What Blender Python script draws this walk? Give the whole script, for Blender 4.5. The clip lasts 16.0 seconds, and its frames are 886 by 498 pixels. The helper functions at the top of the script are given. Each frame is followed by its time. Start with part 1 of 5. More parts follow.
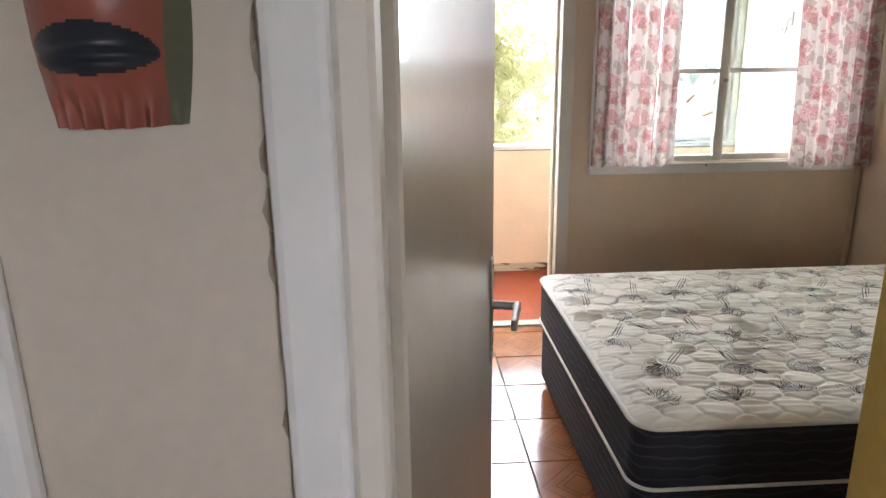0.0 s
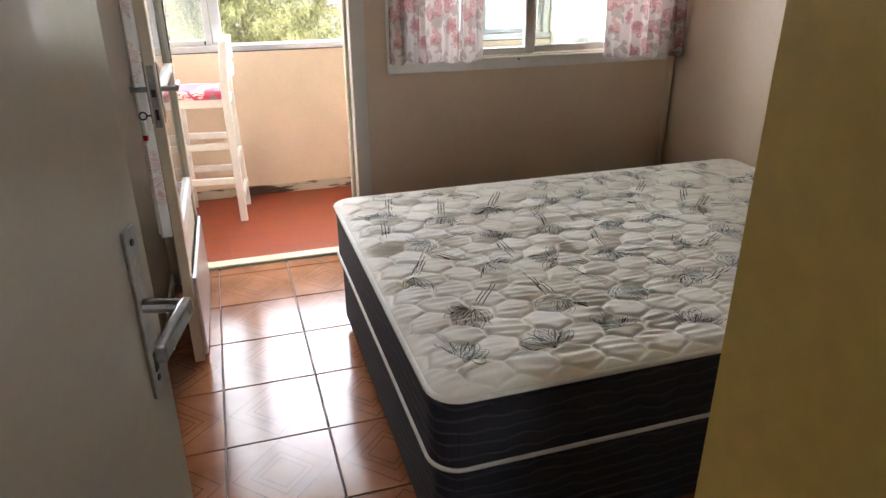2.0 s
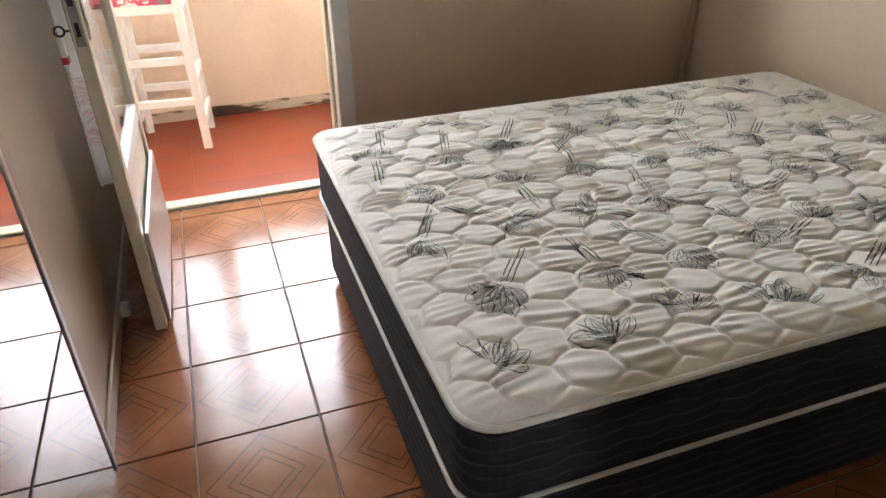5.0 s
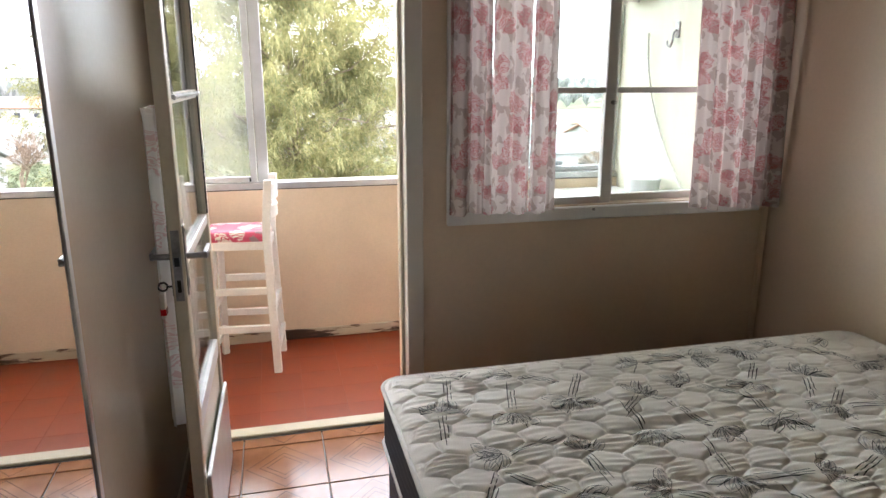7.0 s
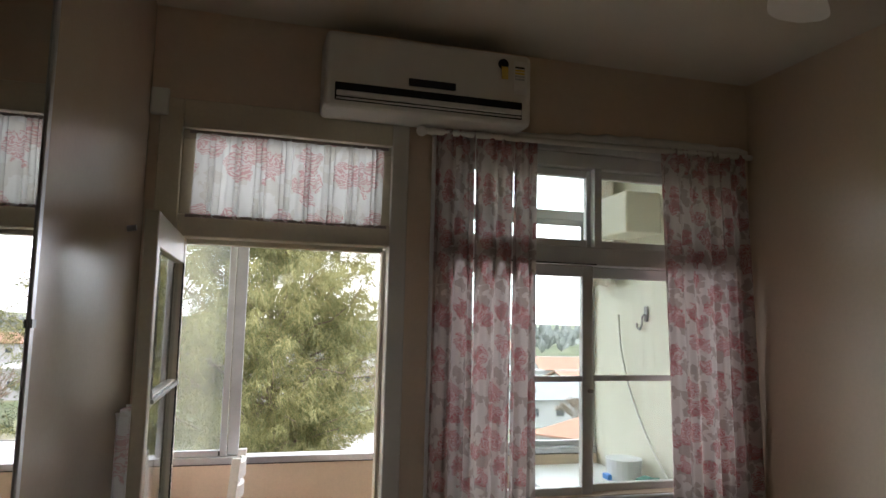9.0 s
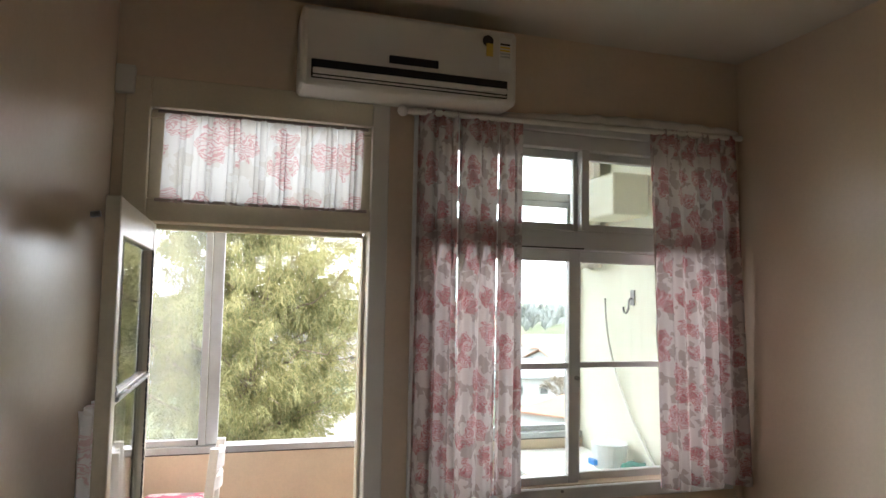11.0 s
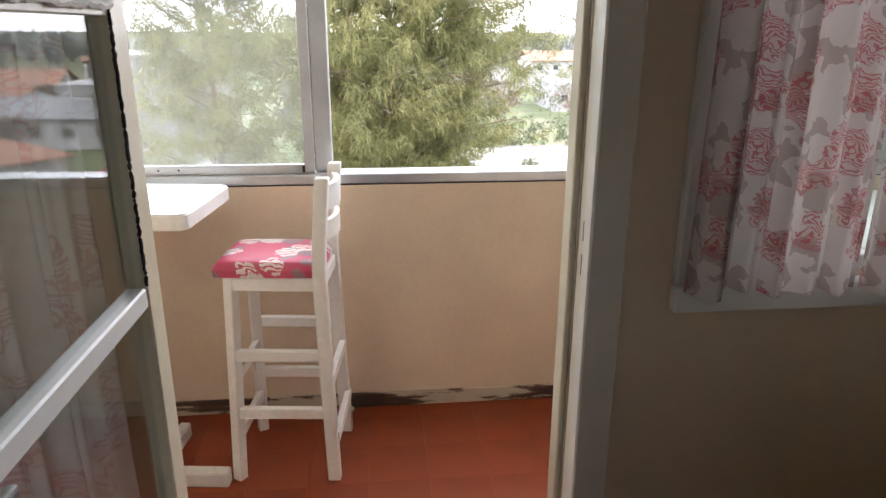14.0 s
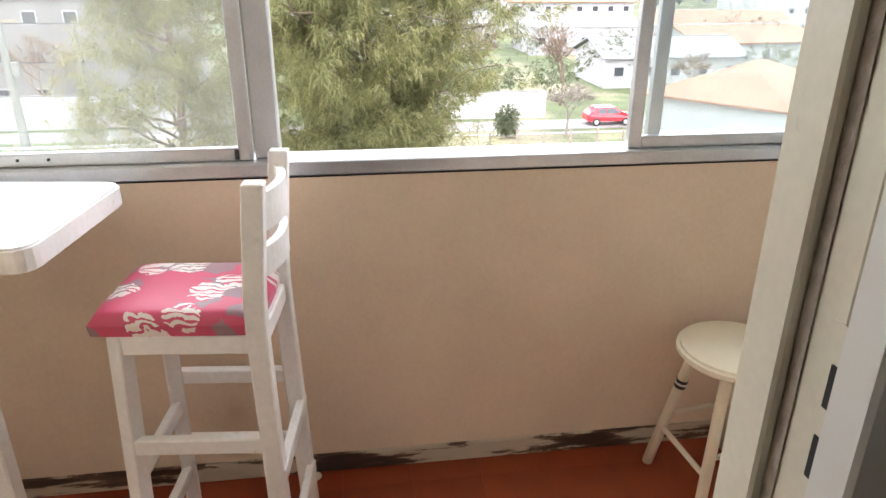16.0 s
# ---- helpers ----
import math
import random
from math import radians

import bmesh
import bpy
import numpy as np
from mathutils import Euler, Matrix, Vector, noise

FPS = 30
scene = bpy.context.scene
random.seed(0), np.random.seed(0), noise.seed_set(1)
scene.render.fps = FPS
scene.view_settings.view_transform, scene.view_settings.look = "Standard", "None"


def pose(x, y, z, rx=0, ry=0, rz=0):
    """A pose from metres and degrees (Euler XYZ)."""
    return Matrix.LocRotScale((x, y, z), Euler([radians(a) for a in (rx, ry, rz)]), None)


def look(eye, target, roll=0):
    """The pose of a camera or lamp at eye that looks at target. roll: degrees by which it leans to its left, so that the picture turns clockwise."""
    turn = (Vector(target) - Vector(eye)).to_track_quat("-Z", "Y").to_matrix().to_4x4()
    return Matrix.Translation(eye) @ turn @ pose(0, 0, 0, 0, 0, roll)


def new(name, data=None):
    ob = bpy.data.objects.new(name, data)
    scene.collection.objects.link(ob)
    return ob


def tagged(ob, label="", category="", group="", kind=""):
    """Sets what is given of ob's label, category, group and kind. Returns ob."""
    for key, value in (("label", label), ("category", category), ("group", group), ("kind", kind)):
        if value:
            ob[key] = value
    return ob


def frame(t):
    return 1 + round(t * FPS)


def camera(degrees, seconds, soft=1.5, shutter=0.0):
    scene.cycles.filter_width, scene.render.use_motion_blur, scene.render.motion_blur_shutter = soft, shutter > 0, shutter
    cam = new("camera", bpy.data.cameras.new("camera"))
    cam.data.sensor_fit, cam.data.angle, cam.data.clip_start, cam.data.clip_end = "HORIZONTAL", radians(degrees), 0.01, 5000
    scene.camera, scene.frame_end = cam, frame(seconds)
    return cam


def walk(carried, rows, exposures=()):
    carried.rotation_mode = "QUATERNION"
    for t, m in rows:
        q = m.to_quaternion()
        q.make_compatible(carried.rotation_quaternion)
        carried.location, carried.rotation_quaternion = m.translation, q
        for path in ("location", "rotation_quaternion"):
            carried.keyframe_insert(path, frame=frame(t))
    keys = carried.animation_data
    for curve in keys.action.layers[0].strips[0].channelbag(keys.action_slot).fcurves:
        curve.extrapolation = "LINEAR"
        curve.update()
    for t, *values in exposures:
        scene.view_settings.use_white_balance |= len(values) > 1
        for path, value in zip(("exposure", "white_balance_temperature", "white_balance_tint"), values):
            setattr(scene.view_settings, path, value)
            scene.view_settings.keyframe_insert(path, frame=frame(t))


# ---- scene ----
cam = camera(66.1, 16.0)
PATH = [
    (0, (0.047, -0.046, 1.536), (0.161, 1.877, 0.998), -0.7),
    (0.5, (0.154, -0.032, 1.526), (0.361, 1.868, 0.936), -2.2),
    (1, (0.204, 0.112, 1.537), (0.554, 1.962, 0.86), -0.9),
    (1.5, (0.25, 0.286, 1.483), (0.734, 2.081, 0.744), -0.3),
    (2, (0.332, 0.438, 1.442), (0.882, 2.185, 0.64), -0.3),
    (2.5, (0.389, 0.533, 1.438), (0.916, 2.265, 0.589), -1.0),
    (3, (0.402, 0.66, 1.409), (0.927, 2.374, 0.52), -2.0),
    (3.2, (0.403, 0.742, 1.368), (0.994, 2.429, 0.47), -1.6),
    (5.3, (0.374, 0.887, 1.377), (0.94, 2.491, 0.325), -0.2),
    (5.5, (0.366, 0.873, 1.379), (0.915, 2.492, 0.34), -0.0),
    (6, (0.374, 0.935, 1.398), (0.885, 2.644, 0.493), -0.3),
    (6.5, (0.379, 0.934, 1.465), (0.88, 2.745, 0.779), 0.1),
    (7, (0.376, 0.926, 1.52), (0.848, 2.805, 1.024), 0.1),
    (7.5, (0.381, 0.929, 1.57), (0.842, 2.852, 1.274), 0.0),
    (8, (0.387, 0.927, 1.626), (0.848, 2.871, 1.538), -0.0),
    (8.5, (0.353, 0.933, 1.69), (0.86, 2.865, 1.78), 0.3),
    (8.7, (0.359, 0.928, 1.694), (0.877, 2.852, 1.868), 0.8),
    (10.8, (0.371, 0.957, 1.734), (0.969, 2.848, 1.992), 2.0),
    (11, (0.394, 1.014, 1.728), (0.982, 2.92, 1.874), 1.1),
    (11.5, (0.49, 1.213, 1.652), (0.946, 3.159, 1.588), -0.5),
    (12, (0.539, 1.423, 1.584), (0.892, 3.376, 1.336), 0.2),
    (12.5, (0.525, 1.696, 1.528), (0.87, 3.633, 1.169), -0.4),
    (13, (0.499, 1.91, 1.494), (0.845, 3.826, 1.039), 0.4),
    (13.5, (0.507, 2.174, 1.465), (0.747, 4.086, 0.931), -0.8),
    (14, (0.506, 2.427, 1.425), (0.7, 4.321, 0.812), 0.2),
    (14.5, (0.464, 2.633, 1.414), (0.683, 4.502, 0.737), 0.1),
    (15, (0.477, 2.81, 1.393), (0.727, 4.661, 0.678), 0.2),
    (15.5, (0.519, 2.991, 1.4), (0.766, 4.833, 0.659), 0.2),
    (16, (0.53, 3.2, 1.369), (0.786, 5.033, 0.61), 0.2),
]
EXPOSURES = [(t, stops, 6200, 18) for t, stops in (
    (0.0, 1.9), (0.5, 1.72), (1.0, 1.7), (2.0, 1.6), (3.0, 1.7), (5.5, 1.85), (6.0, 1.65), (6.5, 1.35), (7.0, 1.05), (8.0, 0.3), (8.7, 0.08), (11.0, 0.85), (11.5, 0.85), (12.0, 0.62), (12.5, 0.35), (14.5, 0.2), (15.5, 0.25), (16.0, 0.2))]
walk(cam, [(t, look(eye, target, roll)) for t, eye, target, roll in PATH], EXPOSURES)

# ---- world, sun and added area lamps ----
SUN_EL, SUN_AZ = 50.0, 200.0
world = bpy.data.worlds.new("world")
scene.world = world
world.use_nodes = True
wn = world.node_tree
wn.nodes.clear()
sky = wn.nodes.new("ShaderNodeTexSky")
sky.sky_type, sky.sun_disc = "NISHITA", False
sky.sun_elevation, sky.sun_rotation = radians(SUN_EL), radians(SUN_AZ)
sky.air_density, sky.dust_density = 1.0, 4.0
veil = wn.nodes.new("ShaderNodeMix")
veil.data_type = "RGBA"
veil.inputs["Factor"].default_value = 0.85
veil.inputs["B"].default_value = (45.0, 45.5, 46.0, 1)     # the even grey-white of an overcast sky
bg = wn.nodes.new("ShaderNodeBackground")
bg.inputs["Strength"].default_value = 0.15
wo = wn.nodes.new("ShaderNodeOutputWorld")
wn.links.new(sky.outputs["Color"], veil.inputs["A"])
wn.links.new(veil.outputs["Result"], bg.inputs["Color"])
wn.links.new(bg.outputs["Background"], wo.inputs["Surface"])

sun_data = bpy.data.lights.new("sun", "SUN")
sun_data.energy, sun_data.angle, sun_data.color = 1.0, radians(20), (1.0, 0.96, 0.9)
sun = new("sun", sun_data)
az, el = radians(SUN_AZ), radians(SUN_EL)
sun.matrix_world = look((0, 0, 60), Vector((0, 0, 60)) - Vector((math.sin(az) * math.cos(el), math.cos(az) * math.cos(el), math.sin(el))))


def area_lamp(name, x, y, z, w, h, target, power, color=(0.97, 0.99, 1.0)):
    d = bpy.data.lights.new(name, "AREA")
    d.shape, d.size, d.size_y, d.energy, d.color = "RECTANGLE", w, h, power, color
    o = new(name, d)
    o.matrix_world = look((x, y, z), target)
    return o


# added fill lamp that brightens the hall; no window is known there
area_lamp("hall_window_light", 0.6, -1.45, 1.55, 0.5, 0.5, (0.6, 0.4, 1.3), 0.85)
# lamps added in the bedroom window's curtained parts and the fanlight, boosting sky light
area_lamp("window_light_a", 1.31, 3.585, 1.50, 0.36, 0.88, (1.31, 0.0, 0.9), 0.8)
area_lamp("window_light_b", 2.29, 3.585, 1.50, 0.34, 0.88, (2.29, 0.0, 1.1), 0.9)
area_lamp("fanlight_light", 0.48, 3.60, 2.24, 0.70, 0.28, (0.48, 0.0, 1.6), 0.45)


# ---- materials ----
def mat(name, base, rough=0.5, metal=0.0, vary=0.0, scale=6.0, fine=0.0, fine_scale=120.0, bump=0.0, second=None,
        second_scale=2.0, second_at=0.55, coat=0.0, spec=0.5):
    m = bpy.data.materials.new(name)
    m.use_nodes = True
    nt = m.node_tree
    p = nt.nodes["Principled BSDF"]
    p.inputs["Roughness"].default_value, p.inputs["Metallic"].default_value = rough, metal
    p.inputs["Coat Weight"].default_value = coat
    p.inputs["Specular IOR Level"].default_value = spec
    tc = nt.nodes.new("ShaderNodeTexCoord")
    col = nt.nodes.new("ShaderNodeRGB")
    col.outputs[0].default_value = (*base, 1)
    out = col.outputs[0]

    def ntex(sc, detail=4.0):
        n = nt.nodes.new("ShaderNodeTexNoise")
        n.inputs["Scale"].default_value, n.inputs["Detail"].default_value = sc, detail
        nt.links.new(tc.outputs["Object"], n.inputs["Vector"])
        return n

    if second:
        n = ntex(second_scale, 6)
        r = nt.nodes.new("ShaderNodeValToRGB")
        r.color_ramp.elements[0].position, r.color_ramp.elements[1].position = second_at - 0.05, second_at + 0.05
        nt.links.new(n.outputs["Fac"], r.inputs["Fac"])
        x = nt.nodes.new("ShaderNodeMix")
        x.data_type = "RGBA"
        x.inputs["B"].default_value = (*second, 1)
        nt.links.new(r.outputs["Color"], x.inputs["Factor"])
        nt.links.new(out, x.inputs["A"])
        out = x.outputs["Result"]
    for amount, sc in ((vary, scale), (fine, fine_scale)):
        if amount:
            n = ntex(sc)
            h = nt.nodes.new("ShaderNodeMapRange")
            h.inputs["From Min"].default_value, h.inputs["From Max"].default_value = 0.3, 0.7
            h.inputs["To Min"].default_value, h.inputs["To Max"].default_value = 1 - amount, 1 + amount
            nt.links.new(n.outputs["Fac"], h.inputs["Value"])
            v = nt.nodes.new("ShaderNodeVectorMath")
            v.operation = "SCALE"
            nt.links.new(out, v.inputs[0])
            nt.links.new(h.outputs["Result"], v.inputs["Scale"])
            out = v.outputs["Vector"]
    nt.links.new(out, p.inputs["Base Color"])
    if bump:
        n = ntex(fine_scale if fine else scale * 6)
        b = nt.nodes.new("ShaderNodeBump")
        b.inputs["Strength"].default_value, b.inputs["Distance"].default_value = bump, 0.004
        nt.links.new(n.outputs["Fac"], b.inputs["Height"])
        nt.links.new(b.outputs["Normal"], p.inputs["Normal"])
    return m


def glass_mat(name, tint=(0.93, 0.96, 0.95), haze=0.0):
    m = bpy.data.materials.new(name)
    m.use_nodes = True
    nt = m.node_tree
    nt.nodes.clear()
    t = nt.nodes.new("ShaderNodeBsdfTransparent")
    t.inputs["Color"].default_value = (*tint, 1)
    g = nt.nodes.new("ShaderNodeBsdfGlossy")
    g.inputs["Roughness"].default_value = 0.02
    lw = nt.nodes.new("ShaderNodeLayerWeight")
    lw.inputs["Blend"].default_value = 0.5
    f = nt.nodes.new("ShaderNodeMath")
    f.operation = "POWER"
    f.inputs[1].default_value = 4.0
    nt.links.new(lw.outputs["Facing"], f.inputs[0])
    f2 = nt.nodes.new("ShaderNodeMath")
    f2.operation = "MULTIPLY_ADD"
    f2.inputs[1].default_value, f2.inputs[2].default_value = 0.70, 0.05
    nt.links.new(f.outputs[0], f2.inputs[0])
    x = nt.nodes.new("ShaderNodeMixShader")
    o = nt.nodes.new("ShaderNodeOutputMaterial")
    nt.links.new(f2.outputs[0], x.inputs["Fac"])
    nt.links.new(t.outputs["BSDF"], x.inputs[1])
    nt.links.new(g.outputs["BSDF"], x.inputs[2])
    last = x
    if haze:
        d = nt.nodes.new("ShaderNodeBsdfTranslucent")
        d.inputs["Color"].default_value = (0.9, 0.9, 0.88, 1)
        y = nt.nodes.new("ShaderNodeMixShader")
        y.inputs["Fac"].default_value = haze
        nt.links.new(x.outputs["Shader"], y.inputs[1])
        nt.links.new(d.outputs["BSDF"], y.inputs[2])
        last = y
    nt.links.new(last.outputs["Shader"], o.inputs["Surface"])
    return m


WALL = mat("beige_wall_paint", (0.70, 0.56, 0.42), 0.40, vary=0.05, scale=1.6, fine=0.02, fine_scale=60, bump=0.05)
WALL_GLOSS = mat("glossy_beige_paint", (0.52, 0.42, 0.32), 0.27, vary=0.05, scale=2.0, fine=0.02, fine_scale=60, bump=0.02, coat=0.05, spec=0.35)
HALL = mat("hall_wall_paint", (0.55, 0.49, 0.41), 0.6, vary=0.05, scale=2.0, fine=0.03, fine_scale=80, bump=0.08)
PEACH = mat("peach_parapet_paint", (0.75, 0.615, 0.465), 0.6, vary=0.06, scale=3.0, fine=0.03, fine_scale=90, bump=0.1)
PALE = mat("pale_cream_paint", (0.74, 0.72, 0.60), 0.6, vary=0.05, scale=2.0, bump=0.06)
CEIL = mat("ceiling_paint", (0.66, 0.60, 0.50), 0.7, vary=0.05, scale=1.5, bump=0.05)
CREAM = mat("cream_gloss_trim", (0.66, 0.59, 0.45), 0.3, vary=0.06, scale=5, fine=0.03, fine_scale=90, bump=0.05,
            second=(0.45, 0.36, 0.25), second_scale=14, second_at=0.75)
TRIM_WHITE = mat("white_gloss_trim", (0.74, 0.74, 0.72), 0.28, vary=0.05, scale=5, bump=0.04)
# darker copy of the white trim, with shade put into its colour
TRIM_SHADED = mat("shaded_white_trim", (0.68, 0.64, 0.57), 0.35, vary=0.05, scale=5, bump=0.04)
OCHRE = mat("ochre_varnished_board", (0.62, 0.44, 0.11), 0.32, vary=0.1, scale=2.5, fine=0.06, fine_scale=30, bump=0.03)
DOOR = mat("grey_beige_door_gloss", (0.50, 0.45, 0.37), 0.24, vary=0.04, scale=3, fine=0.02, fine_scale=60, bump=0.02, coat=0.25)
WHITE_WOOD = mat("white_painted_wood", (0.80, 0.79, 0.76), 0.4, vary=0.04, scale=8, fine=0.04, fine_scale=70, bump=0.08,
                 second=(0.66, 0.62, 0.55), second_scale=22, second_at=0.72)
CREAM_WOOD = mat("cream_painted_wood", (0.74, 0.68, 0.52), 0.4, vary=0.05, scale=8, bump=0.05)
ALU = mat("brushed_aluminium", (0.52, 0.53, 0.54), 0.34, 0.8, vary=0.08, scale=10, fine=0.05, fine_scale=200)
STEEL = mat("worn_chrome", (0.30, 0.295, 0.29), 0.36, 0.9, vary=0.25, scale=30, fine=0.1, fine_scale=160, bump=0.1)
BLACK = mat("black_plastic", (0.015, 0.015, 0.017), 0.35, vary=0.1, scale=20)
DARK_GAP = mat("dark_recess", (0.02, 0.017, 0.013), 0.8, vary=0.2, scale=20)
PLASTIC = mat("aged_white_plastic", (0.72, 0.69, 0.62), 0.38, vary=0.03, scale=3, bump=0.02)
RUBBER = mat("dark_putty", (0.03, 0.028, 0.025), 0.7, vary=0.3, scale=40, bump=0.5)
PUTTY = mat("white_putty", (0.78, 0.77, 0.73), 0.7, vary=0.12, scale=40, bump=0.7)
GROUT = mat("grey_grout", (0.30, 0.26, 0.22), 0.8, vary=0.2, scale=12, bump=0.3)
YELLOW = mat("yellow_label", (0.75, 0.55, 0.10), 0.5, vary=0.05, scale=30)
PAPER = mat("white_label", (0.78, 0.77, 0.72), 0.5, vary=0.05, scale=30)
TAPE = mat("black_tape", (0.02, 0.02, 0.02), 0.3, vary=0.1, scale=30)
BLUE = mat("blue_plastic", (0.05, 0.25, 0.65), 0.4, vary=0.05, scale=20)
GREEN_CLOTH = mat("green_cloth", (0.08, 0.22, 0.18), 0.9, vary=0.3, scale=30, bump=0.5)
MILKY = mat("milky_plastic", (0.75, 0.77, 0.78), 0.35, vary=0.04, scale=10)
NAVY = mat("navy_mattress_fabric", (0.018, 0.020, 0.028), 0.75, vary=0.15, scale=6, fine=0.15, fine_scale=300, bump=0.3)
PIPING = mat("white_piping", (0.72, 0.70, 0.64), 0.6, vary=0.06, scale=30)
INK = mat("grey_black_print", (0.05, 0.06, 0.06), 0.8, vary=0.3, scale=20)
INK_SOFT = mat("soft_grey_print", (0.50, 0.50, 0.48), 0.85, vary=0.2, scale=30)
TICKING = mat("cream_quilted_ticking", (0.90, 0.87, 0.80), 0.8, vary=0.05, scale=4, fine=0.04, fine_scale=400, bump=0.1)
MASK_RED = mat("red_brown_carved_wood", (0.30, 0.09, 0.06), 0.4, vary=0.2, scale=20, bump=0.2)
MASK_BLACK = mat("black_carved_wood", (0.02, 0.025, 0.035), 0.4, vary=0.2, scale=20)
MASK_GREEN = mat("olive_carved_wood", (0.12, 0.13, 0.08), 0.5, vary=0.2, scale=20)
CAR_RED = mat("red_car_paint", (0.55, 0.02, 0.03), 0.25, vary=0.04, scale=2, coat=0.6)
GLASS = glass_mat("clear_glass")
GLASS_HAZY = glass_mat("dusty_glass", haze=0.03)

MIRROR = bpy.data.materials.new("mirror_silver")
MIRROR.use_nodes = True
_p = MIRROR.node_tree.nodes["Principled BSDF"]
_p.inputs["Base Color"].default_value = (0.64, 0.65, 0.64, 1)
_p.inputs["Metallic"].default_value, _p.inputs["Roughness"].default_value = 1.0, 0.01


def nodes_of(m):
    m.use_nodes = True
    return m.node_tree, m.node_tree.nodes["Principled BSDF"]


def math_node(nt, op, a, b=None):
    n = nt.nodes.new("ShaderNodeMath")
    n.operation = op
    for i, v in enumerate((a, b)):
        if v is None:
            continue
        if isinstance(v, (int, float)):
            n.inputs[i].default_value = v
        else:
            nt.links.new(v, n.inputs[i])
    return n.outputs[0]


def mix_col(nt, fac, a, b):
    n = nt.nodes.new("ShaderNodeMix")
    n.data_type = "RGBA"
    nt.links.new(fac, n.inputs["Factor"])
    for key, v in (("A", a), ("B", b)):
        if isinstance(v, tuple):
            n.inputs[key].default_value = (*v, 1)
        else:
            nt.links.new(v, n.inputs[key])
    return n.outputs["Result"]


def tile_material():
    m = bpy.data.materials.new("terracotta_glazed_tile")
    nt, p = nodes_of(m)
    tc = nt.nodes.new("ShaderNodeTexCoord")
    sep = nt.nodes.new("ShaderNodeSeparateXYZ")
    nt.links.new(tc.outputs["Object"], sep.inputs[0])
    wob = nt.nodes.new("ShaderNodeTexNoise")
    wob.inputs["Scale"].default_value = 9
    nt.links.new(tc.outputs["Object"], wob.inputs["Vector"])
    d = math_node(nt, "ADD", math_node(nt, "ABSOLUTE", sep.outputs["X"]), math_node(nt, "ABSOLUTE", sep.outputs["Y"]))
    d = math_node(nt, "ADD", d, math_node(nt, "MULTIPLY", math_node(nt, "SUBTRACT", wob.outputs["Fac"], 0.5), 0.008))
    lines = None
    for r in (0.068, 0.096, 0.148):
        near = math_node(nt, "LESS_THAN", math_node(nt, "ABSOLUTE", math_node(nt, "SUBTRACT", d, r)), 0.0028)
        lines = near if lines is None else math_node(nt, "MAXIMUM", lines, near)
    lines = math_node(nt, "MULTIPLY", lines, 0.85)
    info = nt.nodes.new("ShaderNodeObjectInfo")
    off = nt.nodes.new("ShaderNodeVectorMath")
    off.operation = "ADD"
    nt.links.new(tc.outputs["Object"], off.inputs[0])
    sc = nt.nodes.new("ShaderNodeCombineXYZ")
    nt.links.new(math_node(nt, "MULTIPLY", info.outputs["Random"], 40.0), sc.inputs["X"])
    nt.links.new(sc.outputs[0], off.inputs[1])
    cloud = nt.nodes.new("ShaderNodeTexNoise")
    cloud.inputs["Scale"].default_value, cloud.inputs["Detail"].default_value = 7, 6
    nt.links.new(off.outputs[0], cloud.inputs["Vector"])
    ramp = nt.nodes.new("ShaderNodeValToRGB")
    ramp.color_ramp.elements[0].position, ramp.color_ramp.elements[0].color = 0.3, (0.22, 0.078, 0.028, 1)
    ramp.color_ramp.elements[1].position, ramp.color_ramp.elements[1].color = 0.7, (0.36, 0.145, 0.058, 1)
    nt.links.new(cloud.outputs["Fac"], ramp.inputs["Fac"])
    c = mix_col(nt, lines, ramp.outputs["Color"], (0.11, 0.042, 0.018))
    nt.links.new(c, p.inputs["Base Color"])
    rr = nt.nodes.new("ShaderNodeMapRange")
    rr.inputs["To Min"].default_value, rr.inputs["To Max"].default_value = 0.09, 0.24
    nt.links.new(cloud.outputs["Fac"], rr.inputs["Value"])
    nt.links.new(rr.outputs["Result"], p.inputs["Roughness"])
    b = nt.nodes.new("ShaderNodeBump")
    b.inputs["Strength"].default_value, b.inputs["Distance"].default_value = 0.12, 0.004
    nt.links.new(cloud.outputs["Fac"], b.inputs["Height"])
    nt.links.new(b.outputs["Normal"], p.inputs["Normal"])
    return m


TILE = tile_material()


